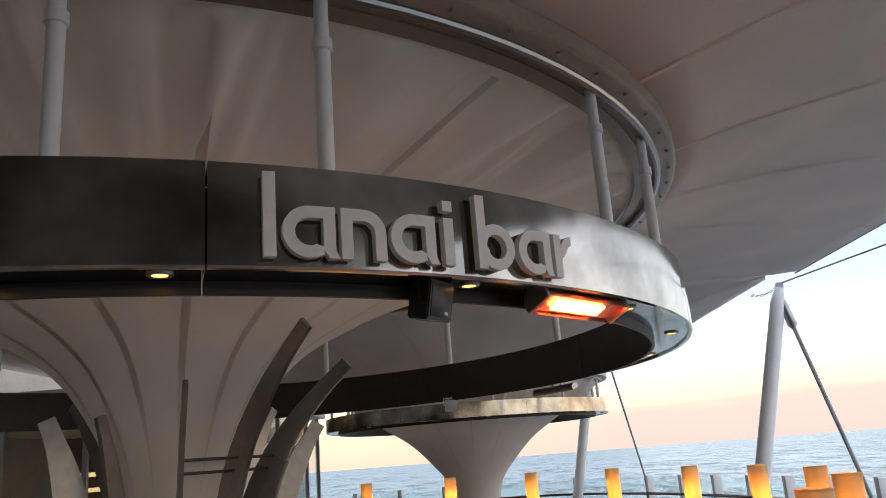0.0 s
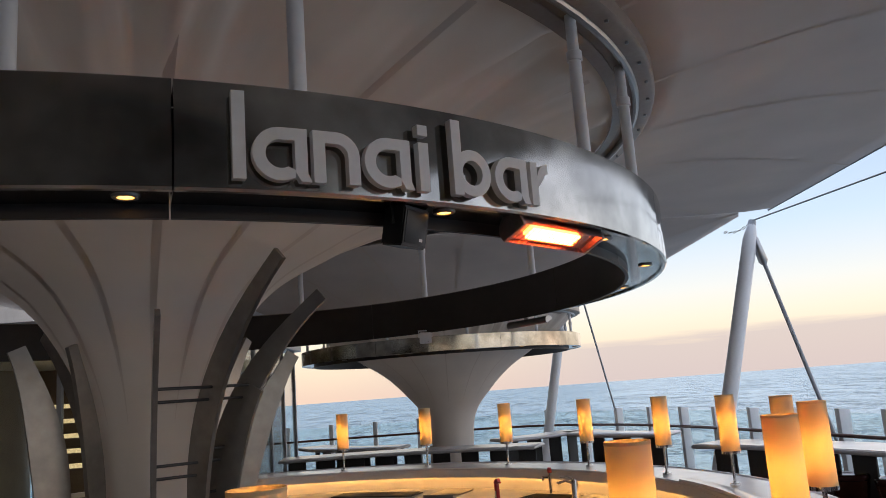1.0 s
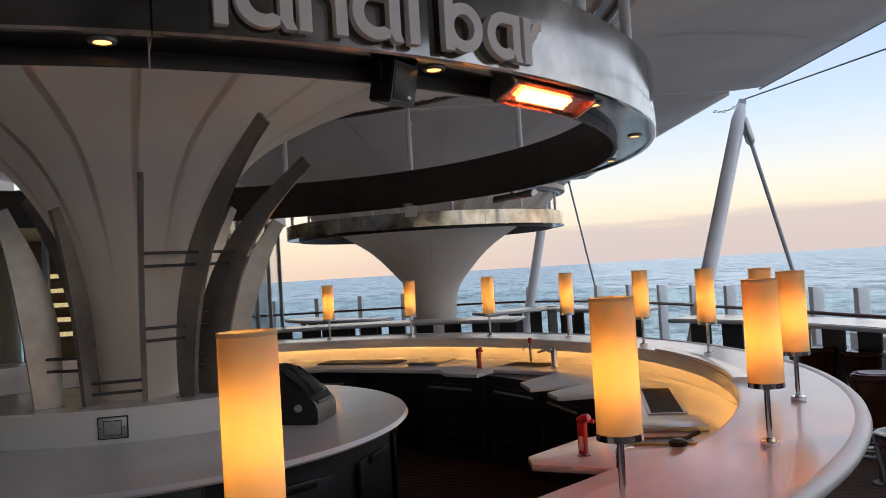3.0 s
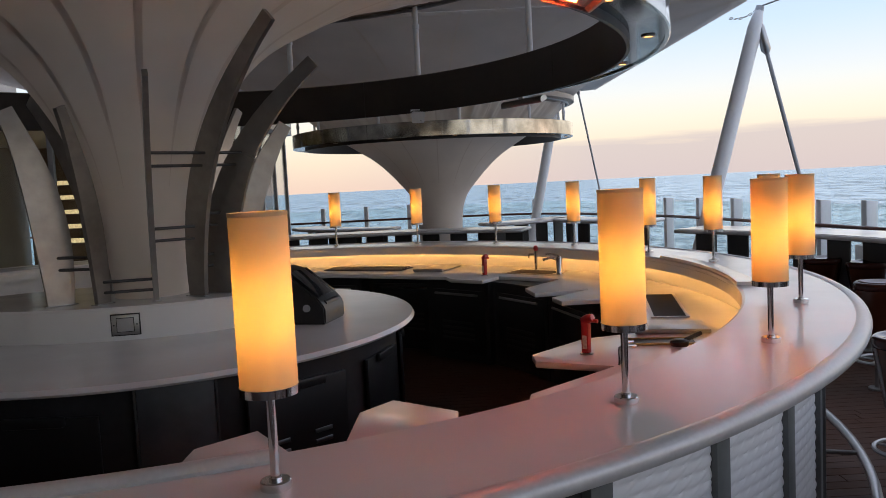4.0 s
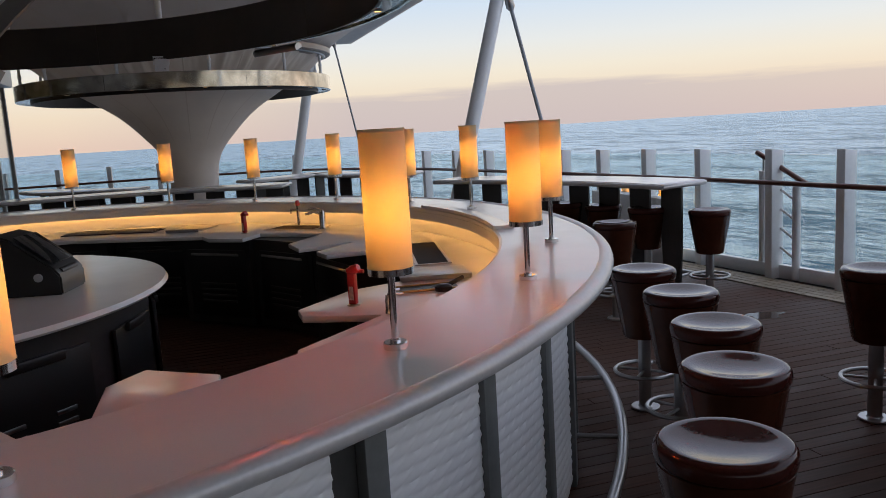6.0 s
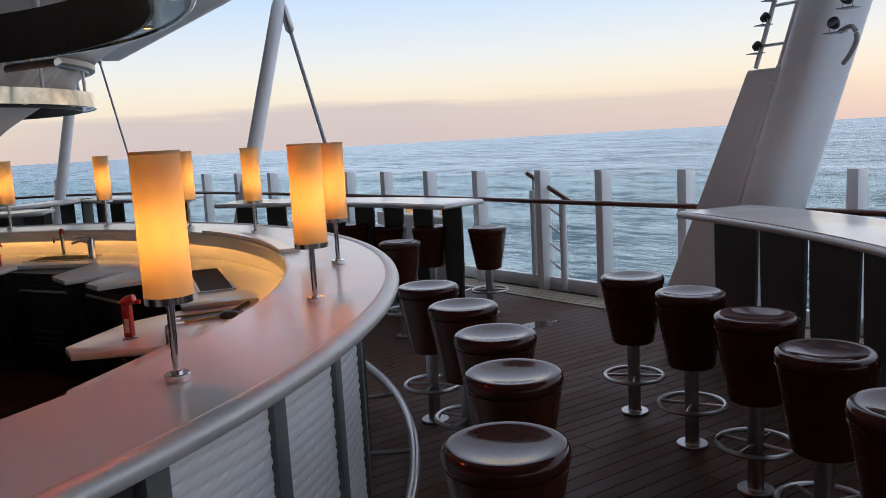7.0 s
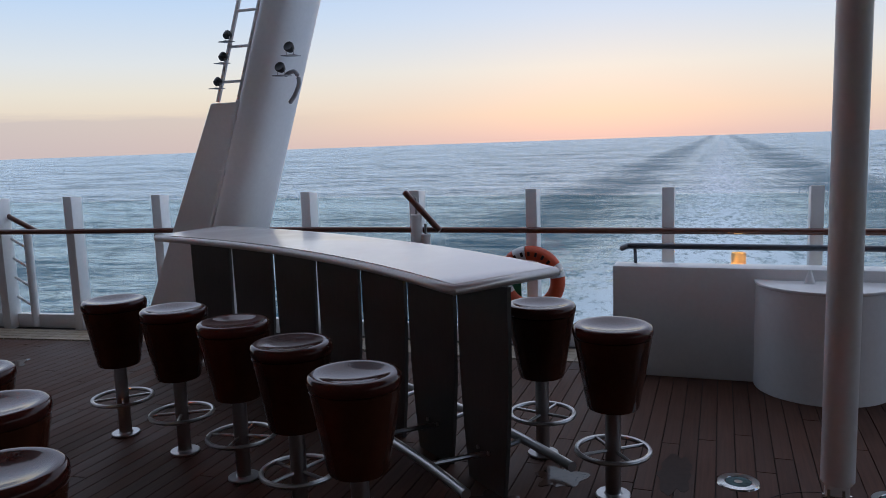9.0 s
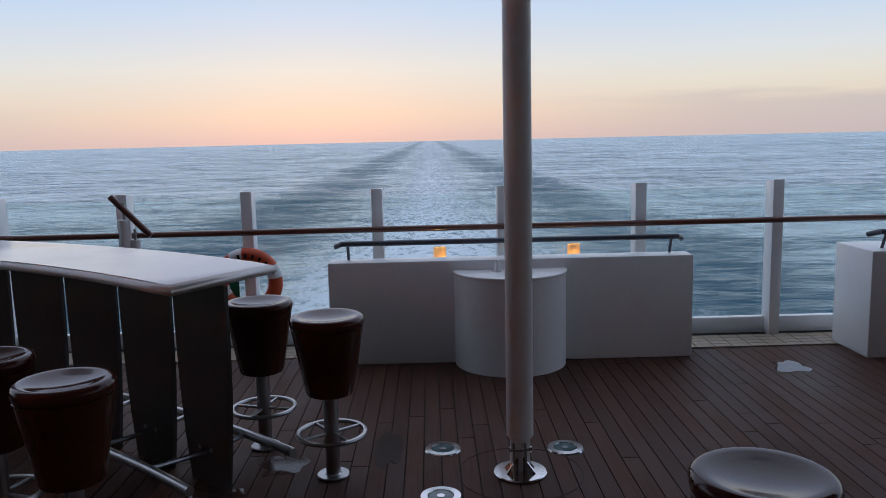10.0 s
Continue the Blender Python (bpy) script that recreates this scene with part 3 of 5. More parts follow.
# ---------------------------------------------------------------- bar counter
bar = thing("bar_counter", BAR[0], BAR[1], 0)
tagged(bar, "round white bar counter with wave-relief front and warm-lit inside", "bar counter")
top_prof = [(3.80, 1.065), (4.33, 1.065), (4.33, 1.10), (3.815, 1.10), (3.80, 1.09)]
part("countertop", lathe(top_prof, 180, closed=True), CORIAN, bar, "white solid-surface countertop", 30)
nose = [(4.345 + 0.042 * math.cos(t * math.pi / 6), 1.074 + 0.034 * math.sin(t * math.pi / 6)) for t in range(12)]
part("edge_bullnose", lathe(nose, 180, closed=True), EDGE, bar, "rounded pale grey metal edge", 60)
part("inner_lip", lathe([(3.80, 1.0), (3.82, 1.0), (3.82, 1.064), (3.80, 1.064)], 180, closed=True), CORIAN, bar)
part("back_panel", lathe([(3.90, 0.80), (3.94, 0.80), (3.94, 1.063), (3.90, 1.063)], 180, closed=True), CORIAN, bar)
part("led_strip", lathe([(3.835, 1.035), (3.86, 1.035), (3.86, 1.045), (3.835, 1.045)], 120, 0, 0, -62, 118, True), LED, bar, "warm glowing light strip")
part("front_core", lathe([(3.95, 0.0), (4.15, 0.0), (4.15, 1.03), (4.26, 1.064), (3.95, 1.064)], 120, closed=True), SLATE, bar)
# lower work surface with its stepped inner edge
inner_edge = [(-3.2, 8.55), (-1.19, 8.55), (0.03, 7.85), (0.08, 7.62), (0.37, 7.38), (0.55, 7.66), (1.07, 7.20), (0.70, 6.72), (0.74, 6.38), (1.20, 6.46), (0.84, 6.12), (0.88, 5.90), (1.26, 5.92), (1.20, 4.62), (0.78, 4.50), (0.44, 4.16), (0.44, 4.00), (0.80, 3.82), (0.34, 3.40)]
arc = [polar((0, 0), 3.899, a) for a in range(-58, 117, 5)]
ol = [(x - BAR[0], y - BAR[1]) for x, y in inner_edge[::-1]]
part("work_surface", slab(arc + ol[::-1], 0.838, 0.875, 0.008, 2), CORIAN, bar, "white lower work surface with stepped edge")
for pts in ([(-0.38, 3.17), (-0.25, 3.33), (0.02, 3.12), (-0.02, 2.30), (-0.42, 2.12)], [(-0.94, 2.82), (-0.75, 3.00), (-0.57, 2.72), (-0.45, 2.15), (-0.95, 2.05)]):
    part("shelf_board", slab([(x - BAR[0], y - BAR[1]) for x, y in pts][::-1], 0.865, 0.90, 0.008, 2), CORIAN, bar, "white shelf board")
# front: wave-relief panels between slate posts
PANEL_STEP = 8.15
def wave_panel(half_deg, r, z0, z1, nu=84, nv=168):
    bm = bmesh.new()
    rows = []
    for j in range(nv + 1):
        z = z0 + (z1 - z0) * j / nv
        row = []
        for i in range(nu + 1):
            a = radians(-half_deg + 2 * half_deg * i / nu)
            u = r * a
            v = z / 0.043 + 0.30 * math.sin(u * 5.0)
            row_no = math.floor(v)
            k = v - row_no
            lobe = (u / 0.085 + row_no * 0.37 - k * 0.95) % 1.0
            h = 0.010 * math.sin(math.pi * k) ** 0.6 * (0.25 + 0.75 * (lobe if lobe < 0.8 else (1 - lobe) * 4.0))
            row.append(bm.verts.new(((r + h) * math.cos(a), (r + h) * math.sin(a), z)))
        rows.append(row)
    for a, b in zip(rows, rows[1:]):
        for i in range(nu):
            bm.faces.new((a[i], a[i + 1], b[i + 1], b[i]))
    return bm


wave_me, post_me = None, None
WAVE = material("wave_relief_panel", (0.84, 0.85, 0.87), 0.32, grain=0.02, stain=0.04)
for k in range(44):
    a = -56.35 + PANEL_STEP * k
    if wave_me is None:
        w = part("relief_panel", wave_panel(PANEL_STEP / 2 - 0.62, 4.165, 0.03, 1.04), WAVE, bar, "white wave-relief front panel", 50)
        q = part("front_post", boxed(4.15, 4.19, -0.043, 0.043, 0.0, 1.045, bevel=0.004), STRIP, bar, "dark grey upright strip")
        wave_me, post_me = w.data, q.data
        w.matrix_basis, q.matrix_basis = pose(0, 0, 0, 0, 0, a + PANEL_STEP / 2), pose(0, 0, 0, 0, 0, a)
    elif k < 16 or k > 39:
        share("relief_panel", wave_me, bar, pose(0, 0, 0, 0, 0, a + PANEL_STEP / 2))
        share("front_post", post_me, bar, pose(0, 0, 0, 0, 0, a))
part("foot_rail", tube([(*polar((0, 0), 4.41, a), 0.19) for a in range(-75, 76, 3)], 0.026, 10), STEEL, bar, "brushed steel foot rail")
for a in range(-66, 75, 12):
    part("rail_bracket", tube([(*polar((0, 0), 4.16, a), 0.19), (*polar((0, 0), 4.40, a), 0.19)], 0.014, 8), STEEL, bar)
# raised flap edge on the counter
part("flap_edge", tube([(*polar((0, 0), 3.86, a), 1.112) for a in range(-98, -67, 2)], 0.028, 10, flat=0.75), EDGE, bar, "raised pale flap edge")
part("raised_edge", lathe([(3.80, 1.101), (3.93, 1.101), (3.93, 1.108), (3.90, 1.122), (3.80, 1.122)], 30, 0, 0, -14, 12, True), CORIAN, bar)


def bar_cabinet(a0, a1, r):
    root = thing("bar_cabinet", BAR[0], BAR[1], 0)
    tagged(root, "dark under-counter cabinet with louvred door", "cabinet", "cabinets inside the bar")
    part("body", lathe([(r, 0.03), (3.895, 0.03), (3.895, 0.837), (r, 0.837)], 6, 0, 0, a0 + 0.15, a1 - 0.15, True), DARK, root)
    mid = (a0 + a1) / 2
    hw = r * radians(a1 - a0) * 0.42
    door = part("door", boxed(-0.025, -0.004, -hw, hw, 0.10, 0.74, bevel=0.004), BLACK, root, "black panel door")
    door.matrix_basis = pose(*polar((0, 0), r, mid), 0, 0, 0, mid)
    part("handle", tube([(-0.045, -hw * 0.8, 0.70), (-0.045, hw * 0.8, 0.70)], 0.012, 8), STEEL, door)
    for k in range(4):
        part("louvre", boxed(-0.034, -0.024, -hw * 0.6, hw * 0.6, 0.24 + k * 0.055, 0.262 + k * 0.055, bevel=0.003), SLATE, door)
    return root


for a, r in ((-50, 3.42), (-34, 3.30), (-18, 3.42), (-2, 3.50), (14, 3.05), (30, 3.05), (46, 3.0), (62, 3.25), (78, 3.10), (94, 3.05)):
    bar_cabinet(a - 8, a + 8, r)

# island round the column
island = thing("bar_island", COL[0], COL[1], 0)
tagged(island, "round white back-bar island with dark cabinet doors", "bar island")
part("island_top", lathe([(0.20, 0.87), (1.825, 0.87), (1.84, 0.885), (1.825, 0.91), (0.20, 0.91)], 120, closed=True), CORIAN, island)
plinth = part("plinth", lathe([(0.0, 0.911), (1.0, 0.911), (1.0, 1.112), (0.985, 1.125), (0.0, 1.125)], 96), CORIAN, island)
plinth.matrix_basis = pose(-0.29, 0.03, 0) @ Matrix.Diagonal((1.15, 0.65, 1.0, 1.0))
part("island_body", lathe([(1.60, 0.0), (1.70, 0.0), (1.70, 0.869), (1.60, 0.869)], 96, closed=True), DARK, island)

# ---------------------------------------------------------------- table lamps on the counter
def table_lamp(x, y):
    root = thing("table_lamp", x, y, 1.10)
    tagged(root, "glowing cream cylinder-shade lamp on a steel stem", "table lamp", "lamps round the bar counter")
    part("base_disc", cyl(0.037, 0.0, 0.024, 28, 0.003), CHROME, root)
    part("stem", solid([(0, 0.024), (0.016, 0.024), (0.016, 0.030), (0.0115, 0.034), (0.0115, 0.245), (0, 0.245)], 16), CHROME, root)
    part("shade_ring", lathe([(0.062, 0.232), (0.0700, 0.232), (0.0700, 0.252), (0.062, 0.252)], 32, closed=True), CHROME, root, "polished steel ring")
    part("shade", lathe([(0.0680, 0.252), (0.0680, 0.655), (0.0660, 0.655), (0.0660, 0.252)], 32, closed=True), SHADE, root, "cream translucent fabric shade")
    part("hem", lathe([(0.0682, 0.647), (0.0690, 0.648), (0.0690, 0.657), (0.0655, 0.657), (0.0655, 0.6555), (0.0682, 0.6555)], 32, closed=True), SHADE, root)
    part("base_cap", lathe([(0, 0.236), (0.061, 0.236), (0.061, 0.248), (0, 0.248)], 24), STEEL, root)
    part("bulb", solid([(0, 0.33), (0.012, 0.34), (0.020, 0.37), (0.020, 0.49), (0.012, 0.53), (0, 0.54)], 12), BULB, root, "warm glowing bulb")
    return root


lamp0 = table_lamp(-0.44, 1.882)
for x, y in ((0.526, 2.43), (1.285, 3.155), (1.81, 4.02), (2.08, 5.02), (2.07, 6.00), (1.82, 6.90), (1.36, 8.0), (0.62, 8.72), (-0.26, 9.29), (-1.25, 9.55), (-1.51, 1.625), (-2.62, 1.66)):
    copy_thing(lamp0, pose(x, y, 1.10))

# ---------------------------------------------------------------- bar stools
def bar_stool(x, y, turn=0):
    root = thing("bar_stool", x, y, 0, turn)
    tagged(root, "brown lacquered bucket bar stool on a steel pedestal", "bar stool", "bar stools on the deck")
    part("base_plate", cyl(0.085, 0.0, 0.016, 28, 0.004), STEEL, root)
    part("pedestal", solid([(0, 0.016), (0.045, 0.016), (0.038, 0.022), (0.038, 0.455), (0, 0.455)], 20), STEEL, root)
    part("footring", tube([(0.175 * math.cos(a * math.pi / 20), 0.175 * math.sin(a * math.pi / 20), 0.238) for a in range(40)], 0.013, 8, True), STEEL, root)
    spoke = tube([(0.036, 0, 0.238), (0.168, 0, 0.238)], 0.009, 8)
    sp = part("spoke", spoke, STEEL, root)
    for k in (1, 2, 3):
        share("spoke", sp.data, root, pose(0, 0, 0, 0, 0, 90 * k))
    part("bucket", solid([(0, 0.45), (0.108, 0.45), (0.120, 0.456), (0.126, 0.47), (0.184, 0.800), (0.185, 0.804), (0.182, 0.806), (0, 0.806)], 48), STOOL, root, "dark brown lacquered tapered bucket")
    part("seat", solid([(0, 0.807), (0.182, 0.807), (0.187, 0.811), (0.190, 0.824), (0.191, 0.838), (0.188, 0.851), (0.180, 0.860), (0.167, 0.864), (0.145, 0.861), (0.11, 0.853), (0.06, 0.846), (0, 0.843)], 48), SEAT, root, "glossy dark leather seat pad")
    return root


stool0 = bar_stool(1.30, 1.91)
for x, y in ((1.75, 2.44), (2.06, 2.96), (2.30, 3.56), (2.47, 4.18), (3.48, 3.46), (3.33, 2.90), (3.11, 2.35), (2.79, 1.82), (2.42, 1.32), (3.83, 0.88), (3.41, 0.44), (1.42, -0.96), (3.42, 6.14), (4.51, 6.31), (3.86, 7.95), (4.04, 7.43), (4.22, 6.89)):
    copy_thing(stool0, pose(x, y, 0, 0, 0, x * 90))


# ---------------------------------------------------------------- curved bar tables
TAPER = [(1.0, 1.067), (0.99, 0.8), (0.95, 0.5), (0.85, 0.25), (0.70, 0.0)]


def arc_table(c, r0, r1, a0, a1, panels, label, fill=0.462):
    root = thing("bar_table", c[0], c[1], 0)
    tagged(root, label, "bar table", "curved bar tables")
    n = 24
    b0 = a0 + 0.9
    ol = [polar((0, 0), r0, a0 + (a1 - a0) * i / n) for i in range(n + 1)] + [polar((0, 0), r1, a1 + (b0 - a1) * i / n) for i in range(n + 1)]
    part("tabletop", slab(ol, 1.072, 1.12, 0.012, 2), CORIAN, root, "white curved tabletop", 50)
    part("edge_band", tube([(x, y, 1.092) for x, y in ol], 0.028, 10, True, flat=0.85), EDGE, root, "rounded grey metal edge", 60)
    for k in range(panels):
        a = a0 + (a1 - a0) * (k + 0.5) / panels
        half = (a1 - a0) / panels * fill * math.pi / 180 * (r0 + 0.29)
        bm = bmesh.new()
        outl = [(side_ * half * w_, z_) for side_, row_ in ((-1, TAPER), (1, TAPER[::-1])) for w_, z_ in row_]
        f = bm.faces.new([bm.verts.new((0, y, z)) for y, z in outl])
        ex = bmesh.ops.extrude_face_region(bm, geom=[f])
        for v in ex["geom"]:
            if isinstance(v, bmesh.types.BMVert):
                v.co.x = 0.022
        p = part("leg_panel", bm, SLATE, root, "dark slate tapered leg panel")
        p.matrix_basis = pose(*polar((0, 0), r0 + 0.29, a), 0, 0, 0, a)
        b1 = tube([(-0.32, 0, 0.20), (0.0, 0, 0.18)], 0.014, 8)
        tube([(0.02, 0, 0.18), (0.24, 0, 0.20)], 0.014, 8, bm=b1)
        br = part("bracket", b1, STEEL, p)
        for yy in (-0.05, 0.05):
            bl = part("bolt", cyl(0.012, 0, 0.008, 8, m=pose(-0.007, yy, 0.20, 0, -90, 0)), STEEL, p)
    for rr in (r0 - 0.04, r0 + 0.53):
        part("foot_rail", tube([(*polar((0, 0), rr, a0 - 1.2 + (a1 - a0 + 2.4) * i / 24), 0.20) for i in range(25)], 0.025, 10), STEEL, root, "brushed steel foot rail")
    return root


arc_table(BAR, 6.70, 7.34, -43.1, -14.3, 7, "curved white bar table on dark slate leg panels")
arc_table(BAR, 6.02, 6.62, 6.8, 38.0, 8, "curved white bar table by the gate in the railing", 0.32)
arc_table(BAR, 6.10, 6.70, 60.0, 95.0, 9, "curved white bar table between the two funnels", 0.30)
arc_table(COL2, 2.45, 3.0, 285.0, 322.0, 4, "short curved white bar table at the farther funnel", 0.3)
arc_table(COL2, 2.3, 2.9, 196.0, 252.0, 5, "curved white bar table at the farther funnel", 0.3)
arc_table((4.6, 13.6), 2.1, 2.7, 180.0, 235.0, 4, "small curved white bar table near the side rail", 0.3)

# ---------------------------------------------------------------- railing: posts, glass, handrail
length = [0.0]
for a, b in zip(railpts, railpts[1:]):
    length.append(length[-1] + (b - a).length)


def rail_at(s):
    for i in range(len(length) - 1):
        if length[i + 1] >= s:
            t = (s - length[i]) / (length[i + 1] - length[i])
            p = railpts[i].lerp(railpts[i + 1], t)
            d = (railpts[i + 1] - railpts[i]).normalized()
            return p, d
    return railpts[-1], (railpts[-1] - railpts[-2]).normalized()


railing = thing("railing")
tagged(railing, "glass ship railing with white posts and wooden handrail", "railing")
POST_Y = [-3.05 - 1.12 * k for k in range(9)][::-1] + [-1.88, -0.71, 0.35, 1.44, 2.47, 3.52, 5.06, 6.01, 6.85, 7.88, 8.79, 9.66, 10.50, 11.50]
places = []
for y in POST_Y:
    i = min(range(len(railpts)), key=lambda k: abs(railpts[k].y - y) + (100 if railpts[k].x < 3 else 0))
    j = i if railpts[i].y >= y else i + 1
    t = (y - railpts[j - 1].y) / (railpts[j].y - railpts[j - 1].y)
    places.append(length[j - 1] + t * (length[j] - length[j - 1]))
s = places[-1] + 1.05
while s < length[-1] - 0.5:
    places.append(s)
    s += 1.05
posts_me, glass_me = None, None
corners = []
for s in places:
    p, d = rail_at(s)
    m = pose(p.x, p.y, 0, 0, 0, math.degrees(math.atan2(d.y, d.x)))
    corners.append((p, d))
    if posts_me is None:
        bm = boxed(-0.046, 0.046, -0.07, 0.09, -0.01, 1.325, bevel=0.004)
        for v in bm.verts:
            if v.co.z > 1.2:
                v.co.z += v.co.y * 0.12
        ob = part("post", bm, WHITE, railing)
        ob.matrix_basis = m
        posts_me = ob.data
    else:
        share("post", posts_me, railing, m)
for (p, d), (q, e) in zip(corners, corners[1:]):
    v = (q - p).normalized()
    wdt = (q - p).length
    nrm = Vector((v.y, -v.x, 0)) * 0.05
    ang = math.degrees(math.atan2(v.y, v.x))
    g = part("glass_pane", boxed(0.034, wdt - 0.034, -0.005, 0.005, 0.14, 1.275), GLASS, railing, "clear greenish glass pane")
    g.visible_shadow = False
    g.matrix_basis = pose(p.x + nrm.x, p.y + nrm.y, 0, 0, 0, ang)
    k = part("kick_rail", boxed(0.034, wdt - 0.034, -0.035, 0.035, -0.011, 0.13, bevel=0.006), WHITE, railing)
    k.matrix_basis = pose(p.x + nrm.x, p.y + nrm.y, 0, 0, 0, ang)
inner = []
for i, p in enumerate(railpts):
    d = (railpts[min(i + 1, len(railpts) - 1)] - railpts[max(i - 1, 0)]).normalized()
    inner.append(Vector((p.x - d.y * 0.14, p.y + d.x * 0.14, 1.0)))
part("handrail", tube(inner, 0.026, 10), RAILWOOD, railing, "varnished dark wood handrail")

# ---------------------------------------------------------------- column fins and shelf rods
PLINTH_Z = 1.125
# angle, radius at the foot, radius and height of the tip, bend, half width
FINS = [(-139.8, 0.608, 0.843, 2.40, 2.4, 0.10), (-112.3, 0.462, 0.675, 2.39, 2.2, 0.065), (-67.2, 0.386, 1.10, 2.51, 2.1, 0.06), (-31.0, 0.461, 1.256, 2.88, 2.5, 0.09),
        (-11.0, 0.504, 1.293, 2.65, 2.46, 0.085), (24.3, 0.598, 1.021, 2.30, 1.86, 0.09), (-14.0, 0.56, 0.83, 2.05, 2.0, 0.07), (57.5, 0.543, 0.934, 2.46, 2.2, 0.06), (150, 0.5, 1.2, 2.6, 2.2, 0.1)]


def fin_centre(fin, t):
    _, foot_r, tip_r, tip_z, bend, _ = fin
    return foot_r + (tip_r - foot_r) * t ** bend, PLINTH_Z + (tip_z - PLINTH_Z) * t


def column_fin(fin):
    """A curved upright blade on the plinth, bending away from the column."""
    a, foot_r, width = fin[0], fin[1], fin[5]
    bm = bmesh.new()
    rows = []
    for i in range(17):
        t = i / 16
        r, z = fin_centre(fin, t)
        r2, z2 = fin_centre(fin, min(1, t + 0.02))
        r1, z1 = fin_centre(fin, max(0, t - 0.02))
        dr, dz = r2 - r1, z2 - z1
        k = math.hypot(dr, dz)
        nr, nz = dz / k, -dr / k
        half = width * (0.80 + 0.35 * math.sin(math.pi * min(1, t * 1.1)) - 0.25 * t ** 2)
        th = 0.016
        if i == 0:
            nr, nz = 1, 0
        rows.append([bm.verts.new((r + nr * h, w, z + nz * h)) for h, w in ((-half, -th), (half, -th), (half, th), (-half, th))])
    for p, q in zip(rows, rows[1:]):
        for j in range(4):
            bm.faces.new((p[j], p[(j + 1) % 4], q[(j + 1) % 4], q[j]))
    bm.faces.new(rows[0])
    bm.faces.new(rows[-1])
    bmesh.ops.bevel(bm, geom=[e for e in bm.edges if e.calc_face_angle(0) > 1.0], offset=0.003, segments=1, affect="EDGES")
    ob = finish("column_fin", bm, FIN, smooth=30)
    ob.matrix_basis = pose(COL[0], COL[1], 0, 0, 0, a)
    part("foot_plate", boxed(foot_r - width * 0.8 - 0.02, foot_r + width * 0.8 + 0.02, -0.03, 0.03, PLINTH_Z + 0.0005, PLINTH_Z + 0.007, bevel=0.002), STEEL, ob)
    return tagged(ob, "curved grey metal blade standing on the bar plinth", "column fin", "fins round the column")


for fin_row in FINS:
    column_fin(fin_row)


def fin_point(k, z):
    t = min(1, (z - PLINTH_Z) / (FINS[k][3] - PLINTH_Z))
    r, _ = fin_centre(FINS[k], t)
    x, y = polar(COL, r, FINS[k][0])
    return (x, y, z)


for k, zs in ((2, (1.52, 1.60, 2.0, 2.08)), (1, (1.20, 1.27)), (3, (1.32, 1.40, 1.60, 1.68, 2.0, 2.08)), (0, (1.36, 1.44))):
    for z in zs:
        rod = finish("shelf_rod", tube([fin_point(k, z), fin_point(k + 1, z)], 0.010, 8), GREYSTEEL, smooth=60)
        tagged(rod, "thin steel rod spanning two column fins", "rod", "rods between the fins")

# island doors, switch, till
def island_door(a, w, louvre):
    root = thing("island_door", *polar(COL, 1.712, a), 0, a)
    tagged(root, "black cabinet door with a folded handle", "cabinet door", "doors of the island")
    part("panel", boxed(-0.008, 0.014, -w / 2, w / 2, 0.14, 0.74, bevel=0.004), BLACK, root)
    part("handle", boxed(0.014, 0.045, -w * 0.25, w * 0.25, 0.70, 0.755, bevel=0.01), BLACK, root)
    if louvre:
        for y in (-w * 0.22, w * 0.22):
            for k in range(3):
                part("louvre", boxed(0.012, 0.022, y - 0.06, y + 0.06, 0.30 + 0.06 * k, 0.325 + 0.06 * k, bevel=0.004), STEEL, root, "pale slotted vent")
    return root


for a, w, l in ((-90, 0.62, False), (-45, 0.66, True), (-18, 0.5, False), (8, 0.5, True), (-118, 0.5, False)):
    island_door(a, w, l)
panel = thing("island_panel", *polar(COL, 1.706, -67.5), 0, -67.5)
tagged(panel, "dull grey steel cladding panel on the island", "panel")
part("sheet", boxed(-0.006, 0.008, -0.19, 0.19, 0.05, 0.85, bevel=0.003), GREYSTEEL, panel)
for yy in (-0.205, 0.193):
    part("edge_strip", boxed(-0.006, 0.014, yy, yy + 0.012, 0.05, 0.85, bevel=0.002), SLATE, panel, "dark edge strip")
sw = thing("wall_switch", -2.03, 5.004, 1.012, -80.7)
tagged(sw, "square steel switch plate on the white plinth", "switch")
part("backing", boxed(-0.004, 0.004, -0.090, 0.090, -0.070, 0.070, bevel=0.001), BLACK, sw, "dark gasket edge")
part("plate", boxed(0.004, 0.011, -0.083, 0.083, -0.063, 0.063, bevel=0.003), STEEL, sw)
part("rocker_frame", boxed(0.011, 0.013, -0.054, 0.054, -0.046, 0.046), BLACK, sw)
part("rocker", boxed(0.013, 0.019, -0.050, 0.050, -0.042, 0.042, bevel=0.003), GREYPAINT, sw)
for yy in (-0.07, 0.07):
    part("screw", cyl(0.005, 0, 0.002, 8, m=pose(0.011, yy, 0, 0, 90, 0)), BLACK, sw)

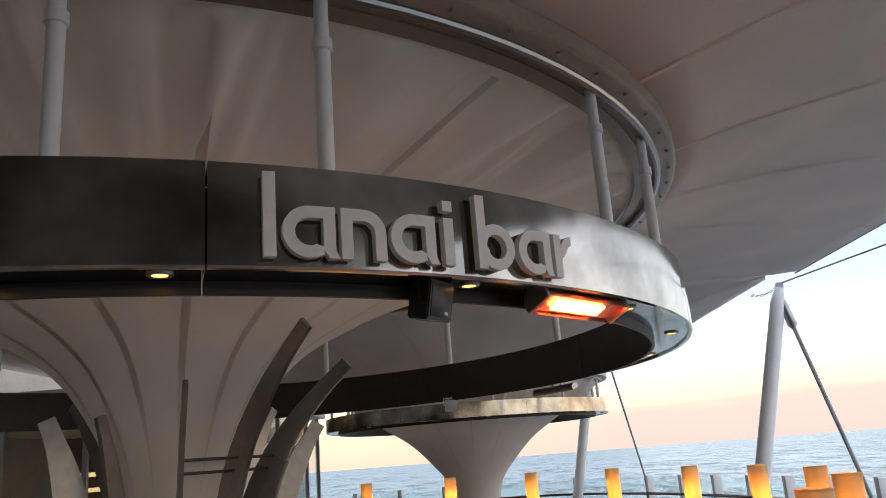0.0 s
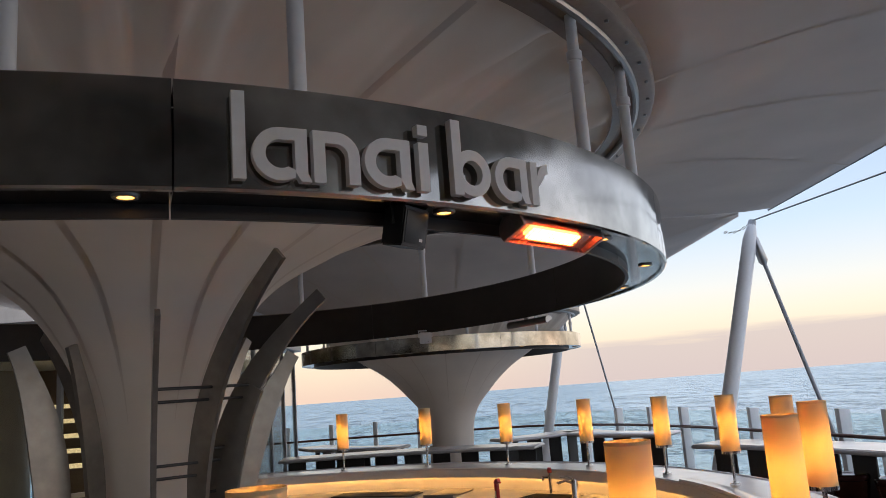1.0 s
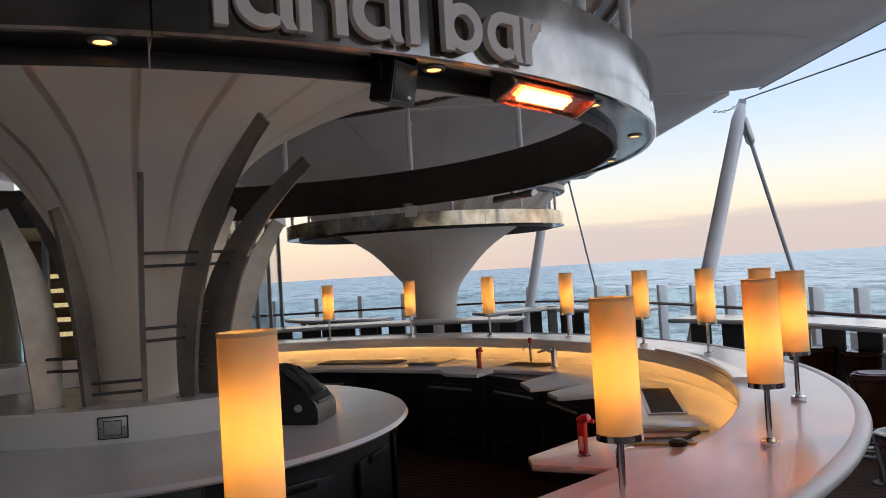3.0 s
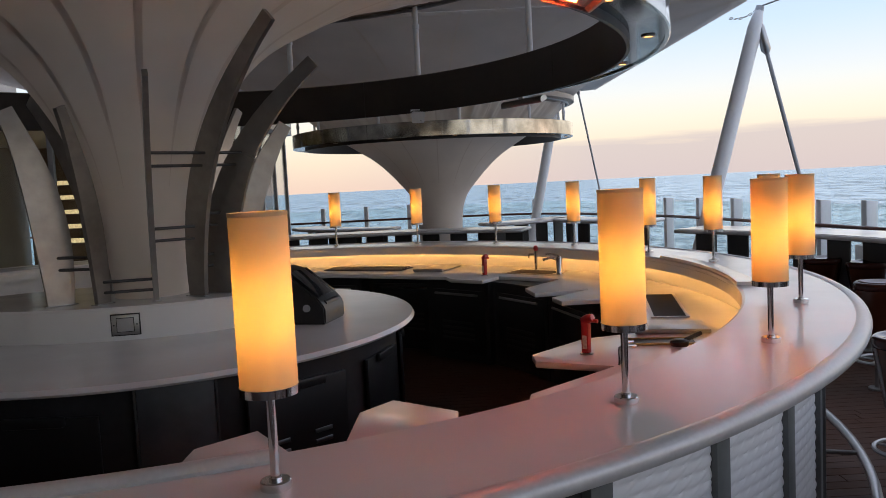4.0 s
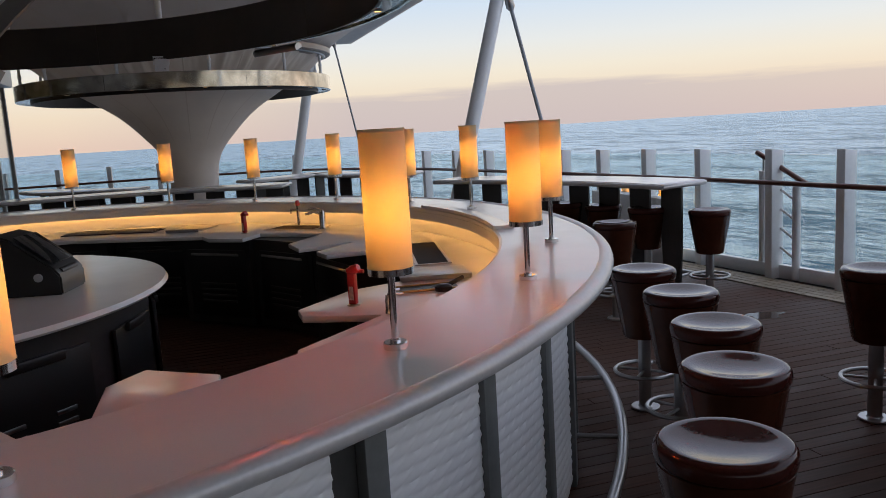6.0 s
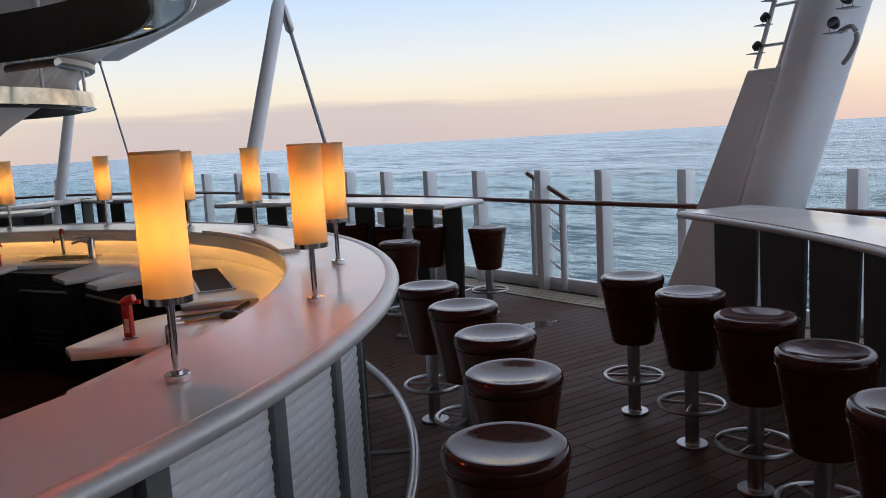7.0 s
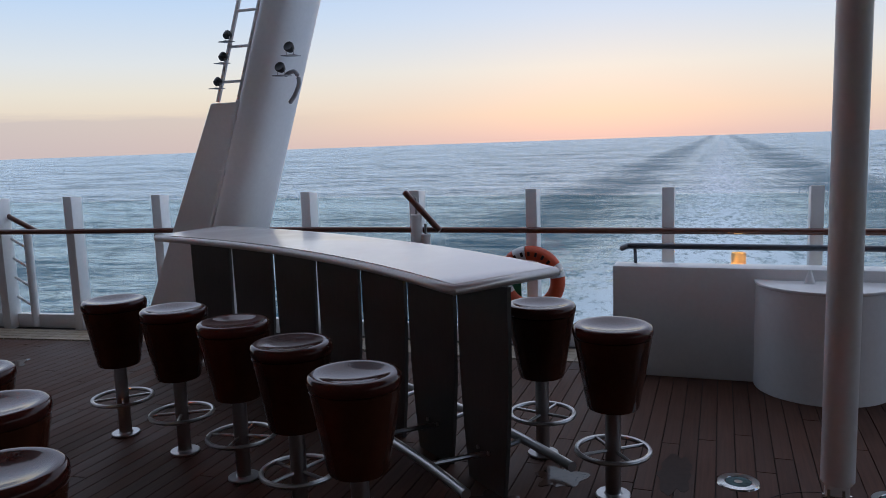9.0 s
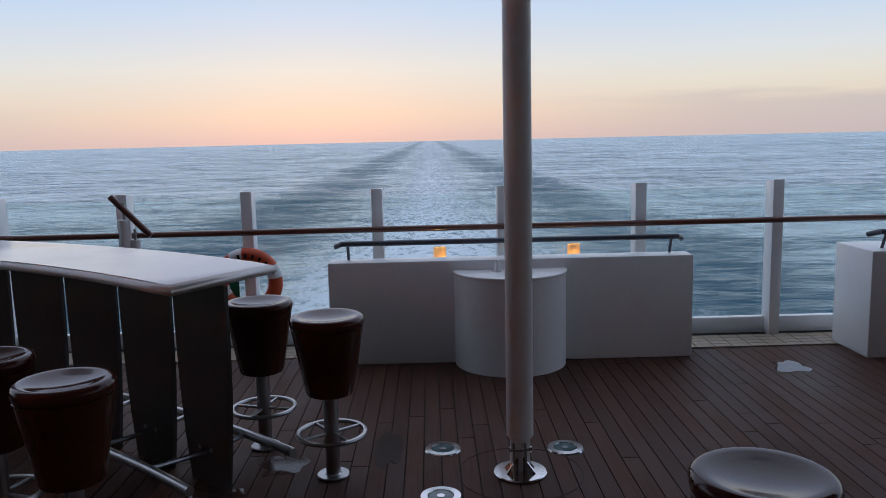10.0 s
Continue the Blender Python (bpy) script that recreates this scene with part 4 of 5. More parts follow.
till = thing("till_terminal", -0.98, 5.43, 0.91, -14)
till.scale = (1.12, 1.12, 1.12)
tagged(till, "black cash till terminal on the island top", "cash till")
bm = bmesh.new()
side_pts = [(-0.20, 0.0), (0.21, 0.0), (0.21, 0.10), (0.17, 0.15), (-0.03, 0.31), (-0.12, 0.335), (-0.20, 0.22)]
f = bm.faces.new([bm.verts.new((x, -0.16, z)) for x, z in side_pts])
for v in bmesh.ops.extrude_face_region(bm, geom=[f])["geom"]:
    if isinstance(v, bmesh.types.BMVert):
        v.co.y = 0.16
bmesh.ops.bevel(bm, geom=list(bm.edges), offset=0.010, segments=2, affect="EDGES")
part("body", bm, BLACK, till)
scr = part("screen", boxed(-0.12, 0.12, -0.13, 0.13, 0.0, 0.008, bevel=0.003), material("till_screen", (0.02, 0.022, 0.025), 0.08, grain=0.05), till, "dark glossy screen")
scr.matrix_basis = pose(0.075, 0, 0.235, 0, 38.5, 0)
part("paper_roller", tube([(0.18, -0.10, 0.115), (0.18, 0.10, 0.115)], 0.022, 12), BLACK, till)
part("knob", cyl(0.022, 0, 0.012, 16, m=pose(0.10, -0.165, 0.10, 90, 0, 0)), GREYPAINT, till)

# ---------------------------------------------------------------- tools on the work surface
def soda_gun(x, y, z, turn):
    root = thing("soda_gun", x, y, z, turn)
    tagged(root, "red drink dispenser gun in a holder", "soda gun", "soda guns in the bar")
    part("holder", cyl(0.035, 0, 0.006, 20), STEEL, root)
    part("grip", boxed(-0.022, 0.022, -0.018, 0.018, 0.006, 0.18, bevel=0.008), RED, root)
    part("head", solid([(0, -0.035), (0.02, -0.032), (0.026, 0), (0.02, 0.032), (0, 0.035)], 16, m=pose(0.012, 0, 0.185, 0, 70, 0)), RED, root)
    part("nozzle", cyl(0.010, 0, 0.05, 12, m=pose(0.02, 0, 0.178, 0, 90, 0)), RED, root)
    part("label_strip", boxed(-0.012, 0.012, -0.0195, -0.0175, 0.03, 0.10), material("pale_label", (0.5, 0.45, 0.42), 0.5, grain=0.3, scale=60), root)
    return root


soda_gun(0.42, 7.75, 0.876, -60)
soda_gun(0.72, 4.10, 0.876, -40)


def sink(x, y, turn, w, d):
    root = thing("bar_sink", x, y, 0.876, turn)
    tagged(root, "steel-rimmed sink with a flat black plate for its shaded depth", "sink", "sinks in the bar")
    bm = boxed(-w, w, -d, -d + 0.02, 0.0, 0.006)
    block(bm, -w, w, d - 0.02, d, 0.0, 0.006)
    block(bm, -w, -w + 0.02, -d + 0.02, d - 0.02, 0.0, 0.006)
    block(bm, w - 0.02, w, -d + 0.02, d - 0.02, 0.0, 0.006)
    part("rim", bm, STEEL, root)
    # no recess is cut: a flat black plate paints the shade inside the sink
    part("bowl", boxed(-w + 0.02, w - 0.02, -d + 0.02, d - 0.02, 0.0005, 0.003), material("sink_shade_black", (0.012, 0.011, 0.010), 0.6, grain=0.1, spec=0.15), root, "flat black plate for the sink's shaded depth")
    return root


sink(0.92, 7.80, -41, 0.28, 0.16)
sink(1.53, 5.49, 78.5, 0.50, 0.12)


def tap(x, y, turn, s=1.0):
    root = thing("tap", x, y, 0.876, turn)
    tagged(root, "chrome single-lever tap beside the sink", "tap", "taps in the bar")
    part("body", solid([(0, 0), (0.03 * s, 0), (0.026 * s, 0.02), (0.024 * s, 0.11 * s), (0.018 * s, 0.13 * s), (0, 0.132 * s)], 16), CHROME, root)
    part("spout", tube([(0, 0, 0.10 * s), (0.06 * s, 0, 0.125 * s), (0.12 * s, 0, 0.11 * s)], 0.012, 10), CHROME, root)
    part("lever", tube([(0, 0, 0.135 * s), (0.05 * s, 0, 0.155 * s), (0.10 * s, 0, 0.150 * s)], 0.007, 8), CHROME, root)
    return root


tap(1.13, 7.56, 165, 1.3)
tap(0.84, 3.83, 25, 0.7)
fa = thing("beer_font", 0.96, 7.98, 0.876, -40)
tagged(fa, "small chrome dispenser tap with a red top", "dispenser")
part("post", cyl(0.018, 0, 0.20, 14), CHROME, fa)
part("arm", tube([(0, 0, 0.16), (-0.08, 0, 0.16), (-0.085, 0, 0.12)], 0.011, 8), CHROME, fa)
part("knob", solid([(0, 0.20), (0.02, 0.20), (0.024, 0.22), (0.018, 0.25), (0, 0.256)], 14), RED, fa)


def well(x, y, turn, w, d):
    root = thing("ice_well_lid", x, y, 0.876, turn)
    tagged(root, "brushed steel ice well lid on the work surface", "well lid", "well lids in the bar")
    part("plate", boxed(-w, w, -d, d, 0.0, 0.012, bevel=0.004), STEEL, root)
    part("lip", boxed(-w, w, -d - 0.012, -d + 0.008, 0.012, 0.03, bevel=0.004), STEEL, root)
    return root


well(1.33, 4.68, -12, 0.21, 0.19)
well(-0.04, 8.57, -25, 0.17, 0.26)
rack = thing("drip_tray", -0.83, 8.92, 0.876, -24)
tagged(rack, "long dark drip tray sunk along the work surface", "drip tray")
part("tray", boxed(-0.50, 0.50, -0.14, 0.14, 0.0, 0.008, bevel=0.003), DARK, rack)
for k in range(4):
    part("bar", boxed(-0.48, 0.48, -0.12 + k * 0.07, -0.105 + k * 0.07, 0.008, 0.02), STEEL, rack)
slot = thing("tool_slot", 1.17, 4.29, 0.876, -10)
tagged(slot, "tool slot with brass edges, a flat black plate for its shaded depth", "tool slot")
# black plate laid on the worktop, painting the shade of an open slot
part("well", boxed(-0.17, 0.17, -0.07, 0.07, 0.0, 0.004), BLACK, slot)
for yy in (-0.08, 0.07):
    part("edge", boxed(-0.18, 0.18, yy, yy + 0.012, 0.0, 0.012, bevel=0.003), material("brass_edge", (0.55, 0.38, 0.16), 0.3, 1.0, grain=0.1), slot, "worn brass edge")
scoop = thing("ice_scoop", 1.22, 4.14, 0.880, 30)
tagged(scoop, "dark scoop lying beside the ice well", "scoop")
part("blade", solid([(0, 0), (0.045, 0.006), (0.05, 0.03), (0.03, 0.04), (0, 0.04)], 16), BLACK, scoop)
part("handle", tube([(0.04, 0, 0.03), (0.16, 0, 0.05)], 0.012, 8), BLACK, scoop)

# ---------------------------------------------------------------- sign letters on the ring
LETTER = material("sign_letter", (0.80, 0.78, 0.76), 0.5, grain=0.03, stain=0.05)
SIGN_R, SIGN_Z, DEPTH = 3.585, 2.612, 0.03


def arc_pts(cx, cy, r, a0, a1, n=14):
    return [(cx + r * math.cos(radians(a0 + (a1 - a0) * i / n)), cy + r * math.sin(radians(a0 + (a1 - a0) * i / n))) for i in range(n + 1)]


XH, ST = 0.172, 0.040   # x-height and stroke


def glyph(ch):
    """Strips of quads: each a pair of equal-length point lines (outer, inner)."""
    r = XH / 2
    if ch == "l":
        return [([(0, 0), (0, 0.28)], [(ST, 0), (ST, 0.28)])], ST
    if ch == "i":
        return [([(0, 0), (0, XH)], [(ST, 0), (ST, XH)]), ([(0, 0.197), (0, 0.235)], [(ST, 0.197), (ST, 0.235)])], ST
    if ch == "a":
        # a drop-shaped bowl, square at its upper right, with a straight foot
        o = [(2 * r, XH), (r, XH)] + arc_pts(r, r, r, 96, 300, 20) + [(2 * r - ST, 0.006)]
        q = r - ST
        i = [(2 * r - ST, XH - ST), (r, XH - ST)] + arc_pts(r, r, q, 96, 300, 20) + [(2 * r - ST, 0.036)]
        return [(o, i), ([(2 * r - ST, XH), (2 * r - ST, 0.03), (2 * r - 0.022, 0)], [(2 * r, XH), (2 * r, 0.028), (2 * r + 0.012, 0)])], 2 * r
    if ch == "n":
        w = 0.158
        rr = w / 2
        o = [(w, 0)] + arc_pts(w - rr, XH - rr, rr, 0, 90, 10) + [(ST, XH)]
        i = [(w - ST, 0)] + arc_pts(w - rr, XH - rr, rr - ST, 0, 90, 10) + [(ST, XH - ST)]
        return [(o, i), ([(0, 0), (0, XH)], [(ST, 0), (ST, XH)])], w
    if ch == "b":
        o = arc_pts(r, r, r, -178, 178, 28)
        i = arc_pts(r, r, r - ST, -178, 178, 28)
        return [(o, i), ([(0, 0), (0, 0.275)], [(ST, 0), (ST, 0.275)])], 2 * r
    o = [(ST, XH - 0.05)] + arc_pts(ST + 0.065, XH - 0.065, 0.065, 170, 90, 6)
    i = [(ST, XH - 0.10)] + arc_pts(ST + 0.065, XH - 0.065, 0.028, 170, 90, 6)
    return [(o, i), ([(0, 0), (0, XH)], [(ST, 0), (ST, XH)])], 0.11


sign = thing("bar_sign", COL[0], COL[1], 0)
tagged(sign, "pale grey raised lettering lanai bar on the ring", "sign")
for ch, ang0 in (("l", -65.85), ("a", -64.9), ("n", -61.85), ("a", -59.05), ("i", -55.75), ("b", -53.45), ("a", -50.35), ("r", -47.25)):
    strips, _ = glyph(ch)
    bm = bmesh.new()
    for o, i in strips:
        fs = []
        vo, vi = [bm.verts.new((x, 0, z)) for x, z in o], [bm.verts.new((x, 0, z)) for x, z in i]
        for k in range(len(vo) - 1):
            fs.append(bm.faces.new((vo[k], vo[k + 1], vi[k + 1], vi[k])))
        for v in bmesh.ops.extrude_face_region(bm, geom=fs)["geom"]:
            if isinstance(v, bmesh.types.BMVert):
                v.co.y = DEPTH
    for v in bm.verts:
        a = radians(ang0) + v.co.x / SIGN_R
        r = SIGN_R - 0.008 + v.co.y
        v.co = Vector((r * math.cos(a), r * math.sin(a), SIGN_Z + v.co.z))
    part("letter_" + ch, bm, LETTER, sign, "pale grey raised letter " + ch, 30)

# ---------------------------------------------------------------- fittings under the ring
def spot(c, r, a, z):
    root = thing("ring_spotlight", *polar(c, r, a), z)
    tagged(root, "small round lit spotlight in the ring soffit", "spotlight", "spotlights in the rings")
    part("trim", lathe([(0.026, -0.004), (0.040, -0.004), (0.042, 0.0), (0.042, 0.012), (0.026, 0.012)], 20, closed=True), STEEL, root)
    part("lens", cyl(0.0255, -0.001, 0.006, 16), SPOT, root, "warm glowing lens")
    return root


sp0 = spot(COL, 3.435, -70.7, 2.592)
for k in range(1, 20):
    copy_thing(sp0, pose(*polar(COL, 3.435, -70.7 + 18.5 * k), 2.592))
for k in range(8):
    copy_thing(sp0, pose(*polar((-0.02, 15.5), 2.575, -130 + 24 * k), 2.577))


def speaker(c, r, a, z, mat, s, turn=0):
    root = thing("loudspeaker", *polar(c, r, a), z, a + turn)
    tagged(root, "small box loudspeaker bracketed under the ring", "loudspeaker", "loudspeakers under the ring")
    bm = bmesh.new()
    f = bm.faces.new([bm.verts.new((x, y, -s * 0.55)) for x, y in ((-s * 0.5, -s * 0.45), (s * 0.3, -s * 0.62), (s * 0.3, s * 0.62), (-s * 0.5, s * 0.45))])
    for v in bmesh.ops.extrude_face_region(bm, geom=[f])["geom"]:
        if isinstance(v, bmesh.types.BMVert):
            v.co.z = s * 0.55
    bmesh.ops.bevel(bm, geom=list(bm.edges), offset=s * 0.05, segments=2, affect="EDGES")
    bx = part("cabinet", bm, mat, root)
    bx.matrix_basis = pose(0, 0, -s * 0.62, 0, 12, 0)
    part("grille", boxed(s * 0.30, s * 0.32, -s * 0.5, s * 0.5, -s * 0.45, s * 0.45, bevel=s * 0.01), mat, bx)
    part("badge", boxed(s * 0.321, s * 0.326, s * 0.18, s * 0.34, -s * 0.36, -s * 0.28), STEEL, bx)
    part("bracket", tube([(0, -s * 0.66, -s * 0.6), (0, -s * 0.66, 0.01), (0, s * 0.66, 0.01), (0, s * 0.66, -s * 0.6)], 0.008, 6), mat, root)
    return root


speaker(COL, 3.42, -54.9, 2.61, BLACK, 0.132, 24)
speaker(COL, 3.30, 55.0, 2.565, WHITE, 0.105, -140)


def heater(c, r, a, z, lit):
    """A short infrared heater: a round-backed housing with glowing tubes behind a grille."""
    root = thing("patio_heater", *polar(c, r, a), z, a)
    tagged(root, "steel infrared heater glowing orange under the ring" if lit else "steel infrared heater with a dull red glow under the ring", "patio heater", "heaters under the ring")
    L = 0.29
    prof = [(0.060 * math.cos(radians(t)), 0.060 * math.sin(radians(t))) for t in range(-20, 201, 20)]
    bm = bmesh.new()
    rows = [[bm.verts.new((x, y, z_)) for x, z_ in prof] for y in (-L, L)]
    for j in range(len(prof) - 1):
        bm.faces.new((rows[0][j], rows[0][j + 1], rows[1][j + 1], rows[1][j]))
    bmesh.ops.solidify(bm, geom=list(bm.faces), thickness=0.006)
    hs = part("housing", bm, STEEL, root, "round-backed steel housing")
    for y in (-L, L):
        cap = part("end_cap", slab([(0.063 * math.cos(radians(t)), 0.063 * math.sin(radians(t))) for t in range(-25, 206, 15)], 0.0, 0.02, 0.003, 1), STEEL, root)
        cap.matrix_basis = pose(0, y + 0.01, 0, 90, 0, 0)
    rf = part("reflector", boxed(-0.052, 0.052, -L + 0.02, L - 0.02, 0.0, 0.006), STEEL, root)
    emat = HEAT if lit else material("dull_element", (0.2, 0.02, 0.01), 0.5, emit=(1.0, 0.08, 0.02), emit_strength=1.2)
    for x in (-0.022, 0.0, 0.022):
        part("element", tube([(x, -L * (0.62 if lit else 0.9), -0.010), (x, L * 0.50, -0.010)], 0.0085, 8), emat, root, "glowing heater tube")
    for k in range(17):
        y = -L + 0.03 + k * (2 * L - 0.06) / 16
        part("grille_bar", tube([(-0.056, y, -0.022), (0.056, y, -0.022)], 0.0014, 5), STEEL, root)
    part("bracket", boxed(-0.012, 0.012, -0.03, 0.03, 0.06, 0.10), STEEL, root)
    root.matrix_basis = pose(*polar(c, r, a), z, 0, 0, a) @ pose(0, 0, 0, 0, -28, 0)
    return root


heater(COL, 3.47, -42.3, 2.545, True)
far_heater = heater(COL, 3.36, 31.0, 2.50, False)
far_heater.scale = (0.62, 1.0, 0.62)

# ---------------------------------------------------------------- masts, stays, pole and pylon
def mast(foot, top, r, label):
    root = thing("canopy_mast", *foot)
    tagged(root, label, "mast", "canopy masts")
    f0, t0 = Vector((0, 0, 0)), Vector(top) - Vector(foot)
    part("tube", tube([f0, t0 * 0.93, t0 * 0.985], [r, r * 0.92, r * 0.55], 20), WHITE, root)
    part("head", tube([t0 * 0.97, t0], [r * 0.62, r * 0.5], 14), GREYPAINT, root)
    part("foot_plate", cyl(r * 1.9, -0.012, 0.02, 24, 0.004), GREYPAINT, root)
    return root


M1 = (4.615, 11.15, 4.03)
mast((3.44, 10.95, 0.0), M1, 0.108, "grey-white leaning steel canopy mast by the side rail")
M2 = (2.80, 17.2, 4.0)
mast((1.96, 17.35, 0.0), M2, 0.108, "grey-white leaning steel canopy mast at the farther funnel")


def stay(a, b, r, label):
    root = thing("mast_stay", *b)
    tagged(root, label, "stay rod", "mast stays")
    v = Vector(a) - Vector(b)
    part("rod", tube([v * 0.10, v * 0.90], r, 10), GREYPAINT, root)
    part("turnbuckle", tube([(0, 0, 0), v * 0.02, v * 0.10, v * 0.115], [r * 1.0, r * 2.2, r * 2.2, r], 12), GREYPAINT, root)
    part("fork", tube([v * 0.885, v * 0.90, v * 0.985, v], [r, r * 2.4, r * 2.0, r * 1.4], 12), STEEL, root)
    return root


stay((4.58, 11.12, 3.80), (5.37, 10.75, 0.0), 0.028, "grey stay rod from a canopy mast to the deck")
stay((3.06, 17.0, 4.0), (3.80, 17.0, 0.0), 0.02, "grey stay rod from the farther mast to the deck")
c = finish("stay_cable", tube([M1, (6.3, 4.0, 4.0)], 0.012, 8), STEEL)
tagged(c, "thin steel cable running from the mast head", "cable")
ch = thing("chain", M1[0], M1[1], M1[2])
tagged(ch, "short steel chain tying canopy corner to the mast", "chain")
for k in range(6):
    t = k / 6
    lk = part("link", tube([(0.03 * math.cos(q * math.pi / 6), 0.014 * math.sin(q * math.pi / 6), 0) for q in range(12)], 0.006, 6, True), STEEL, ch)
    lk.matrix_basis = pose(-0.05 - 0.045 * k, 0.05 + 0.06 * k, -0.05 - 0.06 * math.sin(t * math.pi), 90 * (k % 2), 10, 120)

pole = thing("deck_pole", 3.38, -0.54, 0)
tagged(pole, "white round pole on a polished pinned foot", "pole")
part("shaft", solid([(0, 0.20), (0.062, 0.20), (0.070, 0.212), (0.070, 5.0), (0, 5.0)], 32), WHITE, pole)
part("foot_plate", cyl(0.14, 0.0, 0.014, 36, 0.004), CHROME, pole)
part("tang", boxed(-0.012, 0.012, -0.05, 0.05, 0.014, 0.36, bevel=0.004), WHITE, pole)
for y in (-0.030, 0.030):
    bm = bmesh.new()
    f = bm.faces.new([bm.verts.new((x, y, z)) for x, z in ((-0.09, 0.014), (0.09, 0.014), (0.05, 0.10), (0.02, 0.17), (-0.02, 0.17), (-0.05, 0.10))])
    for v in bmesh.ops.extrude_face_region(bm, geom=[f])["geom"]:
        if isinstance(v, bmesh.types.BMVert):
            v.co.y += 0.012
    part("cheek_plate", bm, CHROME, pole)
for a in (30, 150, 210, 330):
    bm = boxed(-0.004, 0.004, 0.0, 0.09, 0.014, 0.09)
    for v in bm.verts:
        if v.co.z > 0.05 and v.co.y > 0.05:
            v.co.y = 0.02
    g = part("gusset", bm, CHROME, pole)
    g.matrix_basis = pose(0, 0, 0, 0, 0, a)
part("pin", tube([(0, -0.06, 0.13), (0, 0.06, 0.13)], 0.014, 12), CHROME, pole)

PX = 5.62
pylon = thing("leaning_pylon", PX, 4.22, 0)
tagged(pylon, "big white leaning steel pylon with ladder and lamps", "pylon")
SL = -0.335     # lean: metres of y for each metre of z


def py(y, z):
    return y + SL * z


bm = bmesh.new()
rows = []
for z in (0.0, 1.0, 2.0, 3.0, 4.5, 6.5):
    row = []
    for k in range(32):
        a = 2 * math.pi * k / 32
        ex = 0.30 * math.copysign(abs(math.cos(a)) ** 0.7, math.cos(a))
        ey = (0.19 - 0.004 * z) * math.copysign(abs(math.sin(a)) ** 0.7, math.sin(a))
        row.append(bm.verts.new((ex, py(0.09 + ey, z), z)))
    rows.append(row)
for a, b in zip(rows, rows[1:]):
    for k in range(32):
        bm.faces.new((a[k], a[(k + 1) % 32], b[(k + 1) % 32], b[k]))
bm.faces.new(rows[0])
bm.faces.new(rows[-1])
part("shaft", bm, WHITE, pylon)
bm = bmesh.new()
rows = []
for z, wl_ in ((0.30, 0.73), (2.13, 0.51)):
    rows.append([bm.verts.new((x, py(y, z), z)) for x, y in ((-0.24, 0.24), (0.10, 0.24), (0.10, wl_), (-0.24, wl_))])
for j in range(4):
    bm.faces.new((rows[0][j], rows[0][(j + 1) % 4], rows[1][(j + 1) % 4], rows[1][j]))
bm.faces.new(rows[0])
bm.faces.new(rows[1])
bmesh.ops.bevel(bm, geom=list(bm.edges), offset=0.008, segments=1, affect="EDGES")
part("ladder_guard", bm, WHITE, pylon, "white box guard over the ladder foot")
part("guard_foot", boxed(-0.15, 0.1, 0.50, 0.62, 0.0, 0.32, bevel=0.006), WHITE, pylon)
part("guard_rail", tube([(-0.26, py(0.225, 0.95), 0.95), (-0.26, py(0.225, 2.14), 2.14)], 0.02, 10), WHITE, pylon)
for z in (1.0, 1.55, 2.0):
    part("rail_clip", boxed(-0.30, -0.24, py(0.19, z), py(0.25, z), z - 0.02, z + 0.02, bevel=0.004), WHITE, pylon)
for y0 in (0.25, 0.45):
    part("ladder_rail", tube([(-0.22, py(y0, 2.14), 2.14), (-0.22, py(y0, 6.4), 6.4)], 0.018, 8), WHITE, pylon)
for k in range(14):
    z = 2.3 + 0.28 * k
    part("rung", tube([(-0.22, py(0.25, z), z), (-0.22, py(0.45, z), z)], 0.012, 8), WHITE, pylon)
for z, y0 in ((1.95, 0.20), (1.05, 0.20)):
    part("lug", boxed(-0.24, -0.20, py(y0 - 0.12, z), py(y0, z), z - 0.03, z + 0.02, bevel=0.004), WHITE, pylon)


def floodlight(x, y, z, turn):
    root = thing("floodlight", x, y, z, turn)
    tagged(root, "small black round floodlight on a bracket of the pylon", "floodlight", "floodlights on the pylon")
    part("bracket", boxed(-0.06, 0.10, -0.10, 0.10, -0.012, 0.0, bevel=0.002), GREYPAINT, root)
    part("yoke", tube([(0, -0.05, 0), (0, -0.055, 0.08), (0, 0.055, 0.08), (0, 0.05, 0)], 0.006, 6), STEEL, root)
    part("head", solid([(0, -0.05), (0.045, -0.045), (0.06, -0.01), (0.068, 0.03), (0.062, 0.045), (0.05, 0.04), (0, 0.036)], 20, m=pose(0, 0, 0.09, 0, -60, 0)), BLACK, root)
    return root


for z, y0 in ((2.46, -0.235), (2.31, -0.195)):
    fl = floodlight(PX - 0.36, 4.22 + py(y0, z), z, 0)
    fl.scale = (0.62, 0.62, 0.62)
for z in (2.25, 2.45, 2.62):
    fl = floodlight(PX - 0.26, 4.22 + py(0.45, z), z, 160)
    fl.scale = (0.55, 0.55, 0.55)
hose = finish("cable_loop", tube(smoothline([(PX - 0.34, 4.22 + py(-0.22, 2.32), 2.31), (PX - 0.37, 4.22 + py(-0.31, 2.35), 2.33), (PX - 0.38, 4.22 + py(-0.38, 2.26), 2.25), (PX - 0.37, 4.22 + py(-0.37, 2.16), 2.16), (PX - 0.30, 4.22 + py(-0.30, 2.1), 2.10)], 6), 0.017, 10), GREYPAINT, smooth=60)
tagged(hose, "grey flexible conduit loop on the pylon", "cable")

